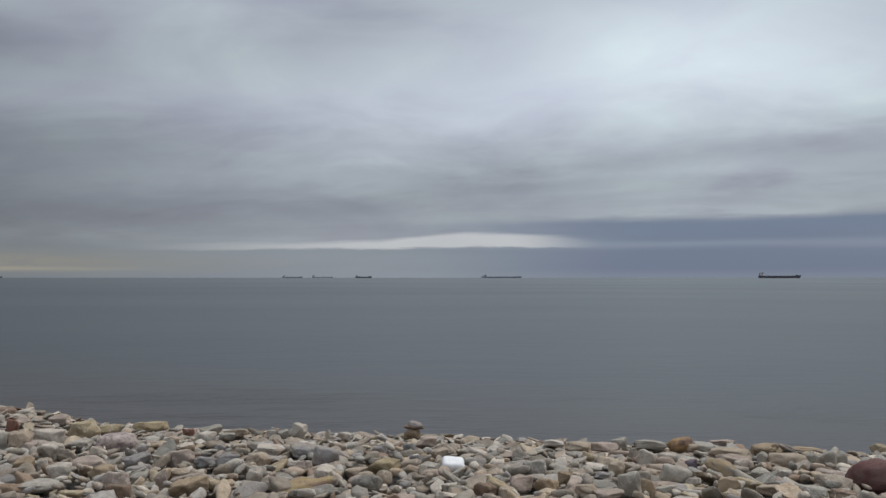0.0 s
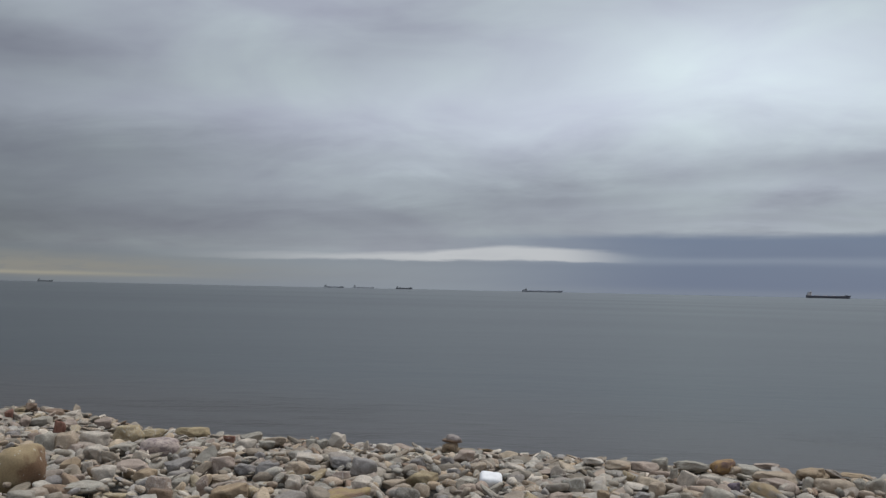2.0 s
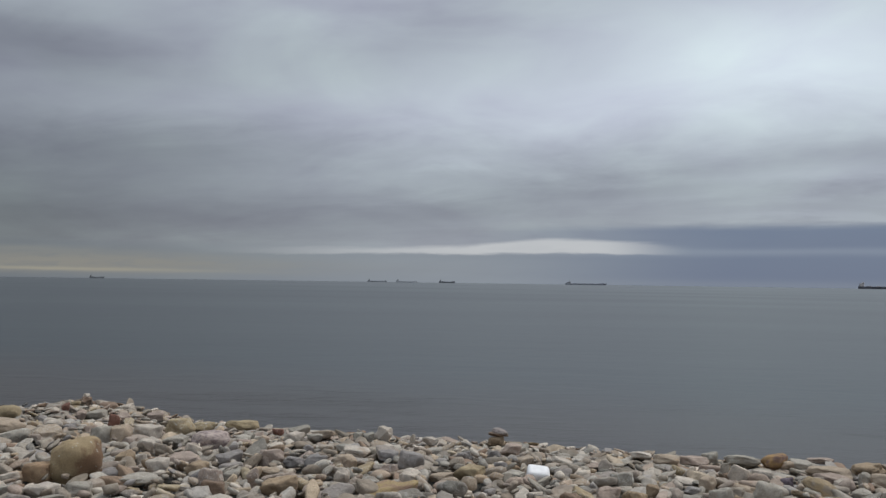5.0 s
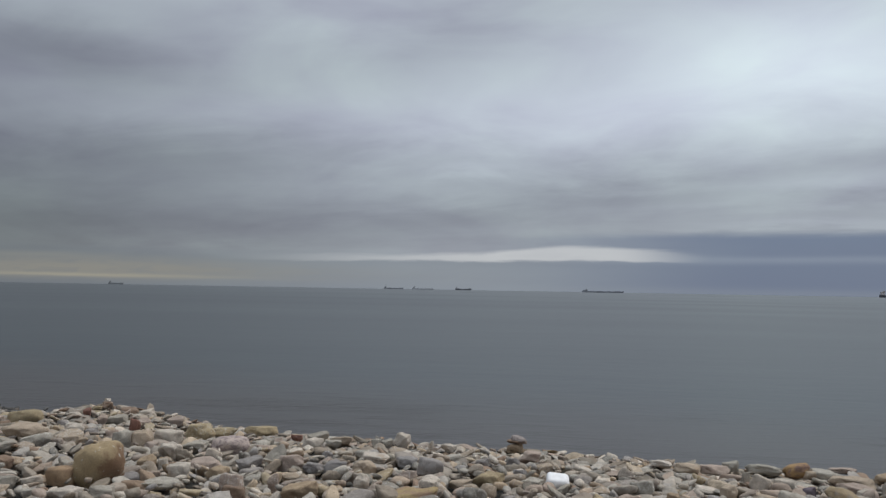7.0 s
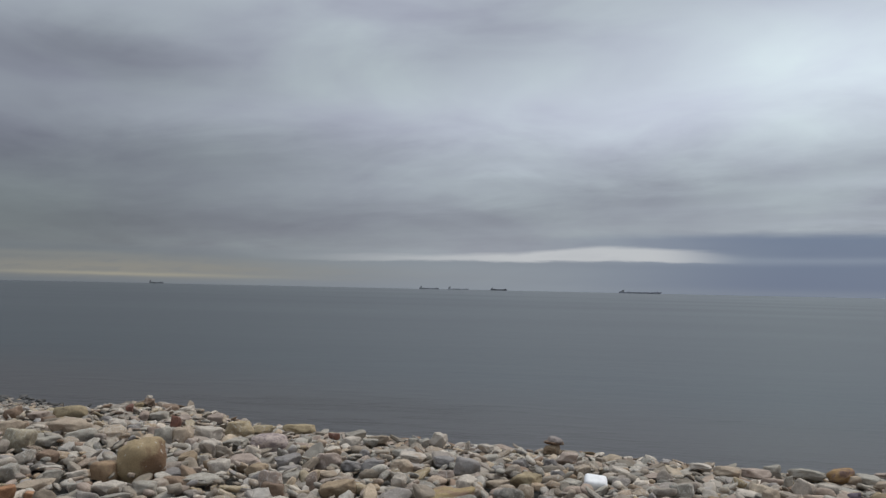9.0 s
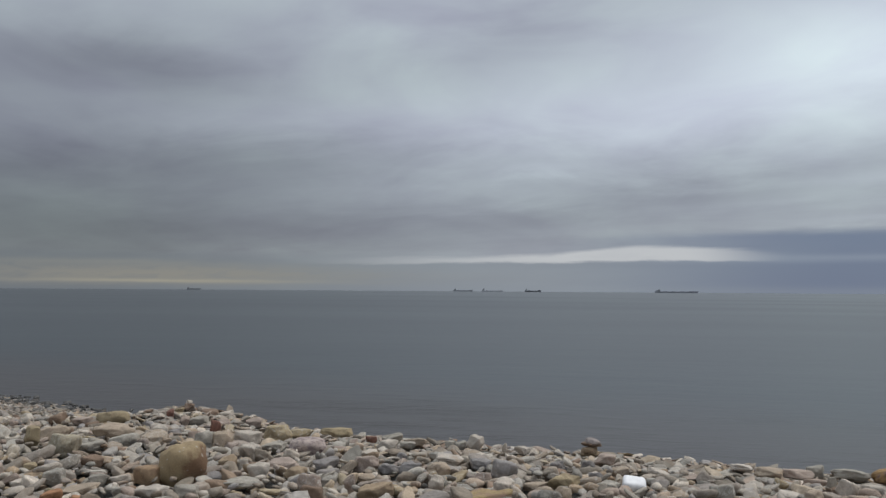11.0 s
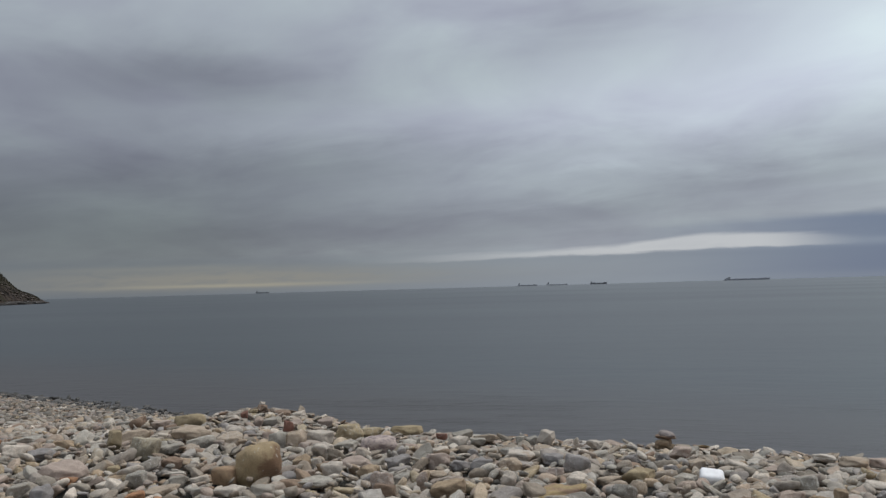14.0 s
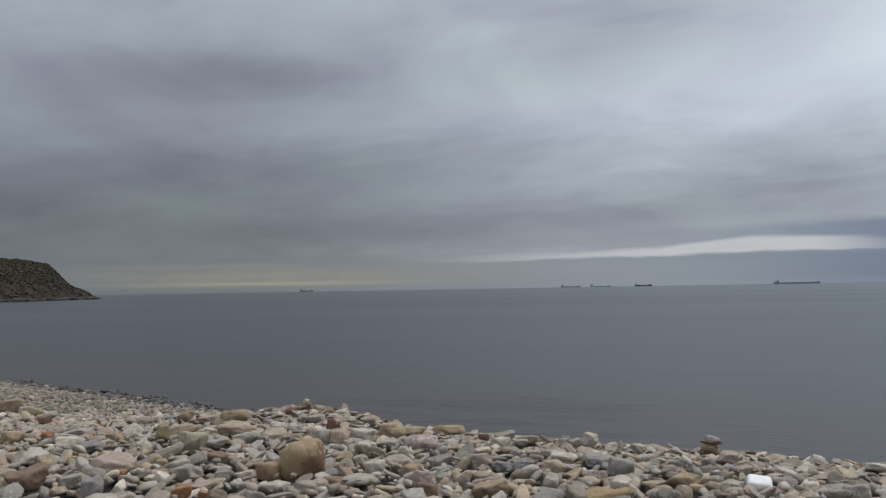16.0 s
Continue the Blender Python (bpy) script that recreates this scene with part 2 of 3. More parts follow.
def make_cape_material():
    m, t, b = material("scrub_and_rock")
    geo = t.nodes.new("ShaderNodeNewGeometry")
    pos = geo.outputs["Position"]
    s = t.nodes.new("ShaderNodeSeparateXYZ")
    link(t, pos, s.inputs[0])
    up = Val(t, s.outputs[2])
    n1, n2, n3 = noise_of(t, pos, 0.07, 4.0, 0.65), noise_of(t, pos, 0.28, 5.0, 0.7), noise_of(t, pos, 0.5, 2.0)
    scrub = mix(t, n2.step(0.38, 0.66), (0.027, 0.024, 0.015), (0.048, 0.041, 0.026))
    rock = mix(t, n2.step(0.42, 0.64), (0.020, 0.016, 0.014), (0.080, 0.058, 0.046))
    green = (up * 0.045 + n1 * 2.2 - 1.15).step(0.1, 0.5)
    c = mix(t, green, rock, scrub)
    c = mix(t, n3.step(0.66, 0.72) * 0.6, c, (0.17, 0.145, 0.12))
    link(t, c, b.inputs["Base Color"])
    b.inputs["Roughness"].default_value = 0.9
    b.inputs["Specular IOR Level"].default_value = 0.1
    bump(t, b, n2, 0.5, 1.2)
    return m


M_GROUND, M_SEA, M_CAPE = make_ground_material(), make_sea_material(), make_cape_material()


# ---------------------------------------------------------------- builders
def mesh_object(name, verts, faces, mat, smooth=True, parent=None):
    me = bpy.data.meshes.new(name)
    me.from_pydata([tuple(v) for v in verts], [], [tuple(f) for f in faces])
    me.materials.append(mat)
    me.polygons.foreach_set("use_smooth", [smooth] * len(me.polygons))
    me.update()
    ob = new(name, me)
    ob.parent = parent
    return ob


def part(name, bm, mat, parent=None, label="", smooth=False):
    me = bpy.data.meshes.new(name)
    bm.to_mesh(me)
    bm.free()
    me.materials.append(mat)
    me.polygons.foreach_set("use_smooth", [smooth] * len(me.polygons))
    ob = new(name, me)
    ob.parent = parent
    return tagged(ob, label) if label else ob


def clamp01(v):
    return np.clip(v, 0, 1)


def sstep(v, a, b):
    k = clamp01((v - a) / (b - a))
    return k * k * (3 - 2 * k)


def beach(x, y):
    """Height of the beach: a bank of stones, higher to the right, that falls to the water's edge at 0."""
    x, y = np.asarray(x, float), np.asarray(y, float)
    u = y + 0.34 * x
    k = u + 0.13 * np.clip(-x, 0, 7)
    # the inland rise to 14 m is unseen, added to dim the stones' near sides
    bank = np.interp(k, [-60, -30, -14, -8, 5.0, 6.5, 8.3, 9.3, 12.6, 14, 40, 400], [14.0, 9.0, 2.2, 1.35, 1.15, 1.08, 0.93, 0.55, -0.1, -0.5, -4, -8])
    low = np.interp(u + 0.045 * np.clip(x + 20, 0, 9), [-60, -30, -14, -8, 2.5, 4.5, 12.1, 14, 40, 400], [14.0, 9.0, 2.2, 1.35, 1.18, 1.02, 0.0, -0.35, -4, -8])
    bank = bank + 0.06 * sstep(x, -2.5, 1.5) + 0.075 * sstep(x, 1.3, 3.4)
    z = bank + (low - bank) * sstep(-x, 5.6, 9.0)
    return z + 0.18 * np.exp(-((x + 5.0) ** 2 + (y - 9.1) ** 2) / 0.75)


# ---------------------------------------------------------------- ground and sea
def spaced(a, b, near, fine, growth):
    """Grid lines: fine steps round near, growing outwards to a and b."""
    lines, s, p = [near], fine, near
    while p < b:
        s = fine if p < near + 12 else s * growth
        p += s
        lines.append(min(p, b))
    s, p = fine, near
    while p > a:
        s = fine if p > near - 16 else s * growth
        p -= s
        lines.insert(0, max(p, a))
    return np.array(lines)


def grid(name, xs, ys, height, mat):
    X, Y = np.meshgrid(xs, ys)
    verts = np.stack([X.ravel(), Y.ravel(), height(X, Y).ravel()], 1)
    n = len(xs)
    faces = [(j * n + i, j * n + i + 1, (j + 1) * n + i + 1, (j + 1) * n + i) for j in range(len(ys) - 1) for i in range(n - 1)]
    return mesh_object(name, verts, faces, mat)


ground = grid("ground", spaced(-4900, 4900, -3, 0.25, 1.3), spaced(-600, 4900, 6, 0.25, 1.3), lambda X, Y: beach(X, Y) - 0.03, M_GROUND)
tagged(ground, "grey beige stony beach that slopes down into the sea", "ground", kind="structure")
sea = grid("water", spaced(-4950, 4950, 0, 4.0, 1.4), spaced(8.0, 4950, 20, 2.0, 1.3), lambda X, Y: np.zeros_like(X), M_SEA)
tagged(sea, "calm grey sea with faint ripples under cloud", "water", kind="structure")


# ---------------------------------------------------------------- stones
def ico(level):
    bm = bmesh.new()
    bmesh.ops.create_icosphere(bm, subdivisions=level, radius=1.0)
    v = np.array([p.co[:] for p in bm.verts])
    f = np.array([[p.index for p in q.verts] for q in bm.faces])
    bm.free()
    return v, f


def worn_shape(v, rng, sides=6, sharp=24.0, rough=0.05, fine=0.0, full=0.0):
    """A sea-worn slab of unit size: an uneven polygon with chipped corners and rounded edges."""
    turn = np.sort(rng.uniform(0, 2 * math.pi, sides)) * 0.5 + np.linspace(0, 2 * math.pi, sides, endpoint=False) * 0.5 + rng.uniform(0, 6)
    up = rng.normal(0.0, 0.28, sides)
    n = [np.stack([np.cos(turn), np.sin(turn), up], 1)]
    n.append(np.array([[rng.normal(0, 0.14), rng.normal(0, 0.14), 1.0], [rng.normal(0, 0.2), rng.normal(0, 0.2), -1.0]]))
    n.append(rng.normal(size=(5, 3)))
    n = np.vstack(n)
    n /= np.linalg.norm(n, axis=1)[:, None]
    off = np.concatenate([rng.uniform(0.58, 0.86, sides), [rng.uniform(0.45, 0.7), 0.6], rng.uniform(0.7, 0.95, 5)])
    off = off + full * (1 - off)
    q = np.maximum(v @ n.T, 0.0) / off
    r = (1.0 + (q ** sharp).sum(1)) ** (-1.0 / sharp)
    seed = Vector(rng.uniform(0, 60, 3))
    low = np.array([noise.noise(Vector(p * 1.4) + seed) + 0.45 * noise.noise(Vector(p * 4.2) + seed) + fine * 0.22 * noise.noise(Vector(p * 11.0) + seed) for p in v])
    p = v * (r * (1 + rough * low))[:, None]
    lo, hi = p.min(0), p.max(0)
    return (p - (lo + hi) / 2) / (hi - lo) * 2


rng = np.random.default_rng(7)
V3, F3 = ico(3)
V2, F2 = ico(2)
V1, F1 = ico(1)
V4, F4 = ico(4)
SHAPES = [worn_shape(V3, rng, int(rng.integers(4, 8)), rng.uniform(16, 60), rng.uniform(0.08, 0.2)) for _ in range(36)]
CLEAR = [worn_shape(V4, rng, int(rng.integers(4, 8)), rng.uniform(16, 70), rng.uniform(0.10, 0.24), 1.0) for _ in range(36)]
TINY = [worn_shape(V1, rng, 5, 20, 0.15) for _ in range(20)]
SMALL = [worn_shape(V2, rng, int(rng.integers(4, 7)), rng.uniform(12, 30), 0.1) for _ in range(20)]
ROUND = [worn_shape(V4, rng, 6, 6.0, 0.16, 1.0, 0.8) for _ in range(4)]
MESHES = {}
PLACED = []        # x, y, half width, half depth of stones already laid


def stone_mesh(kind, i, mat):
    key = (kind, i, mat.name)
    if key not in MESHES:
        me = bpy.data.meshes.new("cobble")
        me.from_pydata([tuple(p) for p in (CLEAR if kind == "worn" else ROUND)[i]], [], [tuple(f) for f in F4])
        me.materials.append(mat)
        me.polygons.foreach_set("use_smooth", [True] * len(me.polygons))
        MESHES[key] = me
    return MESHES[key]


def stone(x, y, z, w, d, h, turn=0.0, tilt=0.0, lean=0.0, base=None, kind="worn", name="cobble", parent=ground, keep=True):
    """One stone: its middle's place, its width, depth and height, its turn and tilt in degrees."""
    mat = stone_mat(base) if base else M_MIXED
    i = int(rng.integers(0, len(CLEAR if kind == "worn" else ROUND)))
    ob = new(name, stone_mesh(kind, i, mat))
    ob.matrix_world = pose(x, y, z, tilt, lean, turn) @ Matrix.Diagonal((w / 2, d / 2, h / 2, 1))
    ob.parent = parent
    if keep:
        PLACED.append((x, y, w / 2, d / 2))
    return ob


# ---------------------------------------------------------------- stones and finds that are things of their own
def lone(name, label, category, *args, **kw):
    return tagged(stone(*args, name=name, parent=None, **kw), label, category)


def two_tone(name, a, b, scale, speck, flank=None):
    """Stone with veins and patches of a second colour and pale pits. flank: the side, if any, that the second colour covers."""
    m, t, p = material(name)
    tcn = t.nodes.new("ShaderNodeTexCoord")
    v = tcn.outputs["Object"]
    n, g, s = noise_of(t, v, scale, 4.0, 0.6, 0.5), noise_of(t, v, 16.0, 5.0, 0.7), noise_of(t, v, 5.0, 2.0)
    if flank:
        side = t.nodes.new("ShaderNodeVectorMath")
        side.operation, side.inputs[1].default_value = "DOT_PRODUCT", flank
        link(t, v, side.inputs[0])
        n = n + Val(t, side.outputs["Value"]) * 0.42 - 0.13
    c = mix(t, n.step(0.42, 0.62), a, b)
    c = mix(t, 0.6, c, ramp(t, g, [(0.3, (0.7, 0.69, 0.67)), (0.7, (1.25, 1.24, 1.2))]), "MULTIPLY")
    c = mix(t, s.step(0.66, 0.72) * speck, c, (0.6, 0.57, 0.5))
    link(t, c, p.inputs["Base Color"])
    p.inputs["Roughness"].default_value = 0.8
    bump(t, p, g, 0.5, 0.05)
    return m


def re_skin(ob, m):
    ob.data = ob.data.copy()
    ob.data.materials[0] = m
    return ob


re_skin(lone("boulder", "round tan boulder with brown patches and pale pits", "boulder", -3.13, 5.46, 1.325, 0.35, 0.29, 0.36, 29, 0, 6, kind="round"),
        two_tone("tan_boulder_stone", (0.41, 0.305, 0.18), (0.25, 0.15, 0.088), 1.0, 0.9, (0.9, -0.2, -0.35)))
re_skin(lone("rock", "brown block of rock leaning beside the tan boulder", "rock", -3.31, 5.32, 1.27, 0.225, 0.17, 0.15, 36, 0, -4),
        two_tone("brown_block_stone", (0.40, 0.27, 0.165), (0.31, 0.205, 0.13), 1.5, 0.0))
re_skin(lone("rock", "large pinkish grey rock mottled with violet", "rock", -2.73, 6.91, 1.2, 0.345, 0.26, 0.205, 24, 0, 9, kind="round"),
        two_tone("violet_mottled_stone", (0.54, 0.44, 0.40), (0.31, 0.24, 0.24), 3.6, 0.3))
re_skin(lone("slab", "large ochre sandstone slab lying flat among cobbles", "rock", -0.89, 5.30, 1.215, 0.385, 0.27, 0.16, 10, 3, -6),
        two_tone("ochre_slab_stone", (0.42, 0.31, 0.16), (0.36, 0.23, 0.17), 1.4, 0.0))
re_skin(lone("rock", "orange and brown stone on top of the bank", "rock", 2.07, 7.20, 1.14, 0.225, 0.16, 0.115, -16, 0, -14, kind="round"),
        two_tone("orange_stone", (0.42, 0.26, 0.12), (0.22, 0.135, 0.11), 1.3, 0.0))
re_skin(lone("rock", "wedge of ochre rock with orange stains between grey stones", "rock", 1.94, 5.72, 1.265, 0.255, 0.18, 0.14, -19, 0, 26, kind="round"),
        two_tone("ochre_wedge_stone", (0.40, 0.30, 0.185), (0.35, 0.285, 0.225), 1.6, 0.3))
re_skin(lone("boulder", "dark maroon boulder with paler worn flank", "boulder", 2.79, 5.32, 1.305, 0.372, 0.29, 0.25, -28, 0, -8, kind="round"),
        two_tone("maroon_stone", MAROON, (0.185, 0.105, 0.095), 1.2, 0.0))
lone("rock", "pale pointed stone standing on the crest of the bank", "rock", -1.43, 8.17, 1.08, 0.165, 0.12, 0.165, 9, 0, 24, PALE)
lone("rock", "small brick-red fragment on the crest of the bank", "rock", -2.53, 8.18, 1.065, 0.128, 0.09, 0.075, 17, 0, 12, RED)


def stone_stack(label, levels):
    x, y = levels[0][:2]
    root = new("stone_stack")
    root.location = (x, y, levels[0][2] - levels[0][5] / 2)
    for lv in levels:
        ob = stone(*lv, name="stacked_stone", parent=None)
        here = ob.matrix_world.copy()
        ob.parent = root
        ob.matrix_parent_inverse = Matrix.Translation(-root.location)
        ob.matrix_basis = here
    return tagged(root, label, "cairn")


stone_stack("little cairn of flat stones balanced on the bank",
            [(-0.29, 8.05, 1.07, 0.18, 0.14, 0.11, 12, 0, 4, TAN), (-0.285, 8.05, 1.133, 0.205, 0.15, 0.04, 8, 0, 5, BROWN), (-0.27, 8.05, 1.16, 0.155, 0.13, 0.07, 0, 0, 8, (0.31, 0.265, 0.25), "round")])
stone_stack("pale stone resting on a brown one atop the stone mound",
            [(-5.01, 8.95, 1.205, 0.135, 0.11, 0.09, 29, 0, 3, BROWN), (-5.02, 8.95, 1.262, 0.075, 0.06, 0.05, 20, 0, 3, PALE)])


def white_block():
    bm = bmesh.new()
    bmesh.ops.create_cube(bm, size=1.0)
    for v in bm.verts:
        v.co = Vector((v.co.x * 0.172 * (1.0 if v.co.z < 0 else 0.93), v.co.y * 0.125, v.co.z * 0.085 + (0.006 if v.co.x < 0 else -0.006) * (v.co.z > 0)))
    bmesh.ops.bevel(bm, geom=bm.edges[:], offset=0.034, segments=5, affect="EDGES", profile=0.6)
    m, t, p = material("white_chalky_face")
    tcn = t.nodes.new("ShaderNodeTexCoord")
    n, g = noise_of(t, tcn.outputs["Object"], 14.0, 4.0), noise_of(t, tcn.outputs["Object"], 120.0, 3.0)
    c = mix(t, n.step(0.35, 0.75), (0.92, 0.91, 0.92), (0.74, 0.72, 0.73))
    link(t, c, p.inputs["Base Color"])
    p.inputs["Roughness"].default_value = 0.6
    bump(t, p, g + n, 0.3, 0.006)
    ob = part("white_block", bm, m, None, smooth=True)
    ob.matrix_world = pose(0.075, 6.02, 1.232, 24, 2, 2)
    PLACED.append((0.07, 6.02, 0.1, 0.09))
    return tagged(ob, "white rounded block washed up among the cobbles", "block")


white_block()


# ---------------------------------------------------------------- cobbles that stand out on the bank
stone(-10.47, 9.63, 0.937, 0.308, 0.231, 0.219, 50, 2, 4, TAN)
stone(-9.73, 9.42, 0.897, 0.165, 0.124, 0.119, 49, -7, 5, OCHRE)
stone(-8.19, 8.04, 1.052, 0.189, 0.142, 0.156, 48, -3, 3, BROWN)
stone(-6.59, 6.06, 1.240, 0.225, 0.169, 0.151, 51, 1, 0, TAN)
stone(-6.34, 6.22, 1.232, 0.146, 0.110, 0.126, 41, -4, -1, ORANGE)
stone(-6.48, 6.52, 1.203, 0.091, 0.068, 0.082, 42, 3, 0, BROWN)
stone(-6.33, 6.60, 1.210, 0.293, 0.195, 0.097, 43, -4, -1, GREY)
stone(-5.84, 6.00, 1.242, 0.272, 0.204, 0.121, 52, -1, 6, PALE)
stone(-5.81, 6.20, 1.232, 0.090, 0.068, 0.101, 41, -14, -9, WARM)
stone(-5.68, 6.36, 1.230, 0.224, 0.168, 0.111, 43, -2, 1, TAN)
stone(-5.57, 6.49, 1.225, 0.146, 0.110, 0.119, 37, 11, -6, GREY)
stone(-5.52, 5.93, 1.238, 0.241, 0.181, 0.102, 48, 10, 3, BLUE)
stone(-5.23, 6.53, 1.251, 0.145, 0.109, 0.214, 40, -3, -8, OCHRE)
stone(-5.23, 6.85, 1.221, 0.288, 0.216, 0.165, 31, 1, -6, WARM)
stone(-5.93, 7.83, 1.178, 0.229, 0.172, 0.167, 36, -0, -5, BROWN)
stone(-5.70, 7.91, 1.157, 0.222, 0.167, 0.114, 31, 0, 0, PINK)
stone(-5.44, 8.07, 1.177, 0.351, 0.263, 0.205, 36, 3, 4, OCHRE)
stone(-4.83, 7.17, 1.207, 0.395, 0.283, 0.174, 29, -4, 4, WARM)
stone(-4.46, 6.77, 1.211, 0.277, 0.207, 0.144, 40, 4, -5, GREY)
stone(-4.27, 6.96, 1.204, 0.281, 0.210, 0.152, 28, -0, -6, WARM)
stone(-4.65, 6.18, 1.264, 0.264, 0.198, 0.217, 29, 0, 14, (0.47, 0.41, 0.31))
stone(-4.55, 6.41, 1.217, 0.230, 0.173, 0.110, 31, -6, 1, GREY)
stone(-4.10, 5.78, 1.236, 0.171, 0.128, 0.107, 22, 1, 4, BROWN)
stone(-4.65, 5.21, 1.271, 0.368, 0.276, 0.174, 39, 1, 6, PINK)
stone(-4.51, 5.10, 1.235, 0.128, 0.096, 0.070, 43, -4, 4, ORANGE)
stone(-5.49, 5.23, 1.258, 0.260, 0.195, 0.132, 34, 4, -2, PALE)
stone(-4.84, 4.55, 1.288, 0.297, 0.223, 0.200, 52, -1, -2, BROWN)
stone(-5.16, 5.14, 1.233, 0.120, 0.090, 0.059, 35, 1, -8, GREY)
stone(-4.60, 4.71, 1.258, 0.161, 0.121, 0.115, 39, 4, 3, GREY)
stone(-4.21, 4.50, 1.280, 0.153, 0.114, 0.177, 46, -0, 2, BLUE)
stone(-3.61, 4.66, 1.254, 0.144, 0.108, 0.116, 36, 4, 1, ORANGE)
stone(-3.44, 4.70, 1.238, 0.113, 0.085, 0.069, 17, -1, 5, ORANGE)
stone(-4.14, 5.04, 1.233, 0.145, 0.109, 0.061, 27, -1, 0, PALE)
stone(-4.27, 5.32, 1.224, 0.174, 0.131, 0.046, 45, 2, -3, TAN)
stone(-4.47, 5.55, 1.228, 0.105, 0.079, 0.067, 48, -1, 3, OCHRE)
stone(-4.39, 5.69, 1.229, 0.185, 0.139, 0.078, 25, 2, -4, WARM)
stone(-3.99, 5.19, 1.252, 0.168, 0.126, 0.125, 31, 9, -1, GREY)
stone(-3.67, 5.25, 1.236, 0.146, 0.110, 0.086, 41, 1, -1, GREY)
stone(-3.54, 5.32, 1.232, 0.147, 0.110, 0.076, 27, 0, 0, PALE)
stone(-3.31, 4.98, 1.237, 0.118, 0.088, 0.082, 38, 2, -5, GREY)
stone(-3.61, 4.95, 1.236, 0.257, 0.175, 0.071, 16, 8, -8, WARM)
stone(-4.94, 7.99, 1.132, 0.148, 0.111, 0.089, 23, 3, 13, BLUE)
stone(-4.53, 7.50, 1.176, 0.156, 0.117, 0.141, 24, -6, 3, PALE)
stone(-4.42, 7.59, 1.149, 0.168, 0.126, 0.088, 34, -3, -2, BLUE)
stone(-4.40, 7.78, 1.123, 0.092, 0.069, 0.062, 28, -2, 1, PALE)
stone(-5.05, 8.58, 1.168, 0.089, 0.067, 0.124, 23, -4, -2, RED)
stone(-4.76, 8.39, 1.129, 0.111, 0.084, 0.118, 20, 0, -6, PINK)
stone(-4.65, 8.51, 1.118, 0.237, 0.178, 0.110, 28, 7, -0, GREY)
stone(-4.75, 8.95, 1.141, 0.242, 0.182, 0.102, 26, 3, -2, BROWN)
stone(-4.22, 8.06, 1.134, 0.118, 0.089, 0.168, 18, 2, 1, RED)
stone(-4.37, 8.54, 1.089, 0.187, 0.140, 0.099, 18, 4, -3, PINK)
stone(-4.57, 9.03, 1.109, 0.230, 0.173, 0.119, 39, -5, -2, PALE)
stone(-4.13, 8.82, 1.066, 0.192, 0.144, 0.124, 30, -3, 1, PINK)
stone(-3.39, 7.79, 1.153, 0.291, 0.218, 0.198, 25, 3, 10, OCHRE)
stone(-3.33, 8.28, 1.076, 0.267, 0.194, 0.093, 21, -3, -1, OCHRE)
stone(-3.04, 8.57, 1.050, 0.365, 0.204, 0.103, 21, 1, -0, OCHRE)
stone(-3.72, 6.88, 1.215, 0.201, 0.151, 0.194, 23, -8, 4, GREY)
stone(-3.57, 6.95, 1.216, 0.202, 0.152, 0.214, 37, -6, 3, WARM)
stone(-3.53, 7.39, 1.168, 0.267, 0.200, 0.138, 18, 2, 1, PALE)
stone(-3.14, 6.59, 1.210, 0.200, 0.150, 0.154, 16, 14, 4, PALE)
stone(-3.47, 6.90, 1.176, 0.136, 0.102, 0.091, 14, -4, 0, PINK)
stone(-3.10, 7.00, 1.172, 0.251, 0.189, 0.099, 33, 1, -2, GREY)
stone(-3.07, 6.05, 1.222, 0.154, 0.115, 0.117, 27, 5, -14, TAN)
stone(-2.95, 6.08, 1.211, 0.088, 0.066, 0.098, 27, -8, 6, PALE)
stone(-2.65, 5.71, 1.243, 0.165, 0.124, 0.147, 39, 3, -5, PALE)
stone(-2.94, 5.54, 1.228, 0.221, 0.166, 0.084, 30, 10, -5, BLUE)
stone(-2.64, 5.41, 1.230, 0.292, 0.192, 0.085, 15, -3, -0, GREY)
stone(-2.69, 6.24, 1.198, 0.268, 0.187, 0.083, 20, 9, -5, PINK)
stone(-2.41, 5.82, 1.222, 0.187, 0.140, 0.106, 20, 3, -3, TAN)
stone(-2.15, 5.42, 1.252, 0.174, 0.130, 0.148, 12, -3, -1, PINK)
stone(-2.04, 5.16, 1.249, 0.183, 0.138, 0.129, 18, -2, -1, BROWN)
stone(-2.32, 6.24, 1.207, 0.222, 0.166, 0.122, 26, 0, -1, BLUE)
stone(-2.06, 5.59, 1.230, 0.119, 0.090, 0.107, 14, -2, -1, GREY)
stone(-2.59, 6.61, 1.170, 0.104, 0.078, 0.059, 25, -3, -6, PALE)
stone(-3.33, 4.99, 1.232, 0.112, 0.084, 0.064, 36, -6, -4, PALE)
stone(-3.08, 4.97, 1.246, 0.238, 0.178, 0.106, 15, 2, -2, PALE)
stone(-2.86, 5.03, 1.245, 0.184, 0.138, 0.112, 18, 2, 1, GREY)
stone(-2.30, 8.15, 1.077, 0.229, 0.172, 0.118, 6, 4, -4, GREY)
stone(-2.17, 7.51, 1.131, 0.211, 0.158, 0.127, 17, 0, -1, PALE)
stone(-2.06, 7.83, 1.088, 0.165, 0.123, 0.085, 9, -8, 9, GREY)
stone(-2.05, 8.13, 1.065, 0.227, 0.170, 0.083, 11, -8, 3, WARM)
stone(-2.49, 7.05, 1.160, 0.140, 0.105, 0.090, 18, 2, -2, PINK)
stone(-2.61, 7.55, 1.121, 0.108, 0.081, 0.094, 24, 1, -4, GREY)
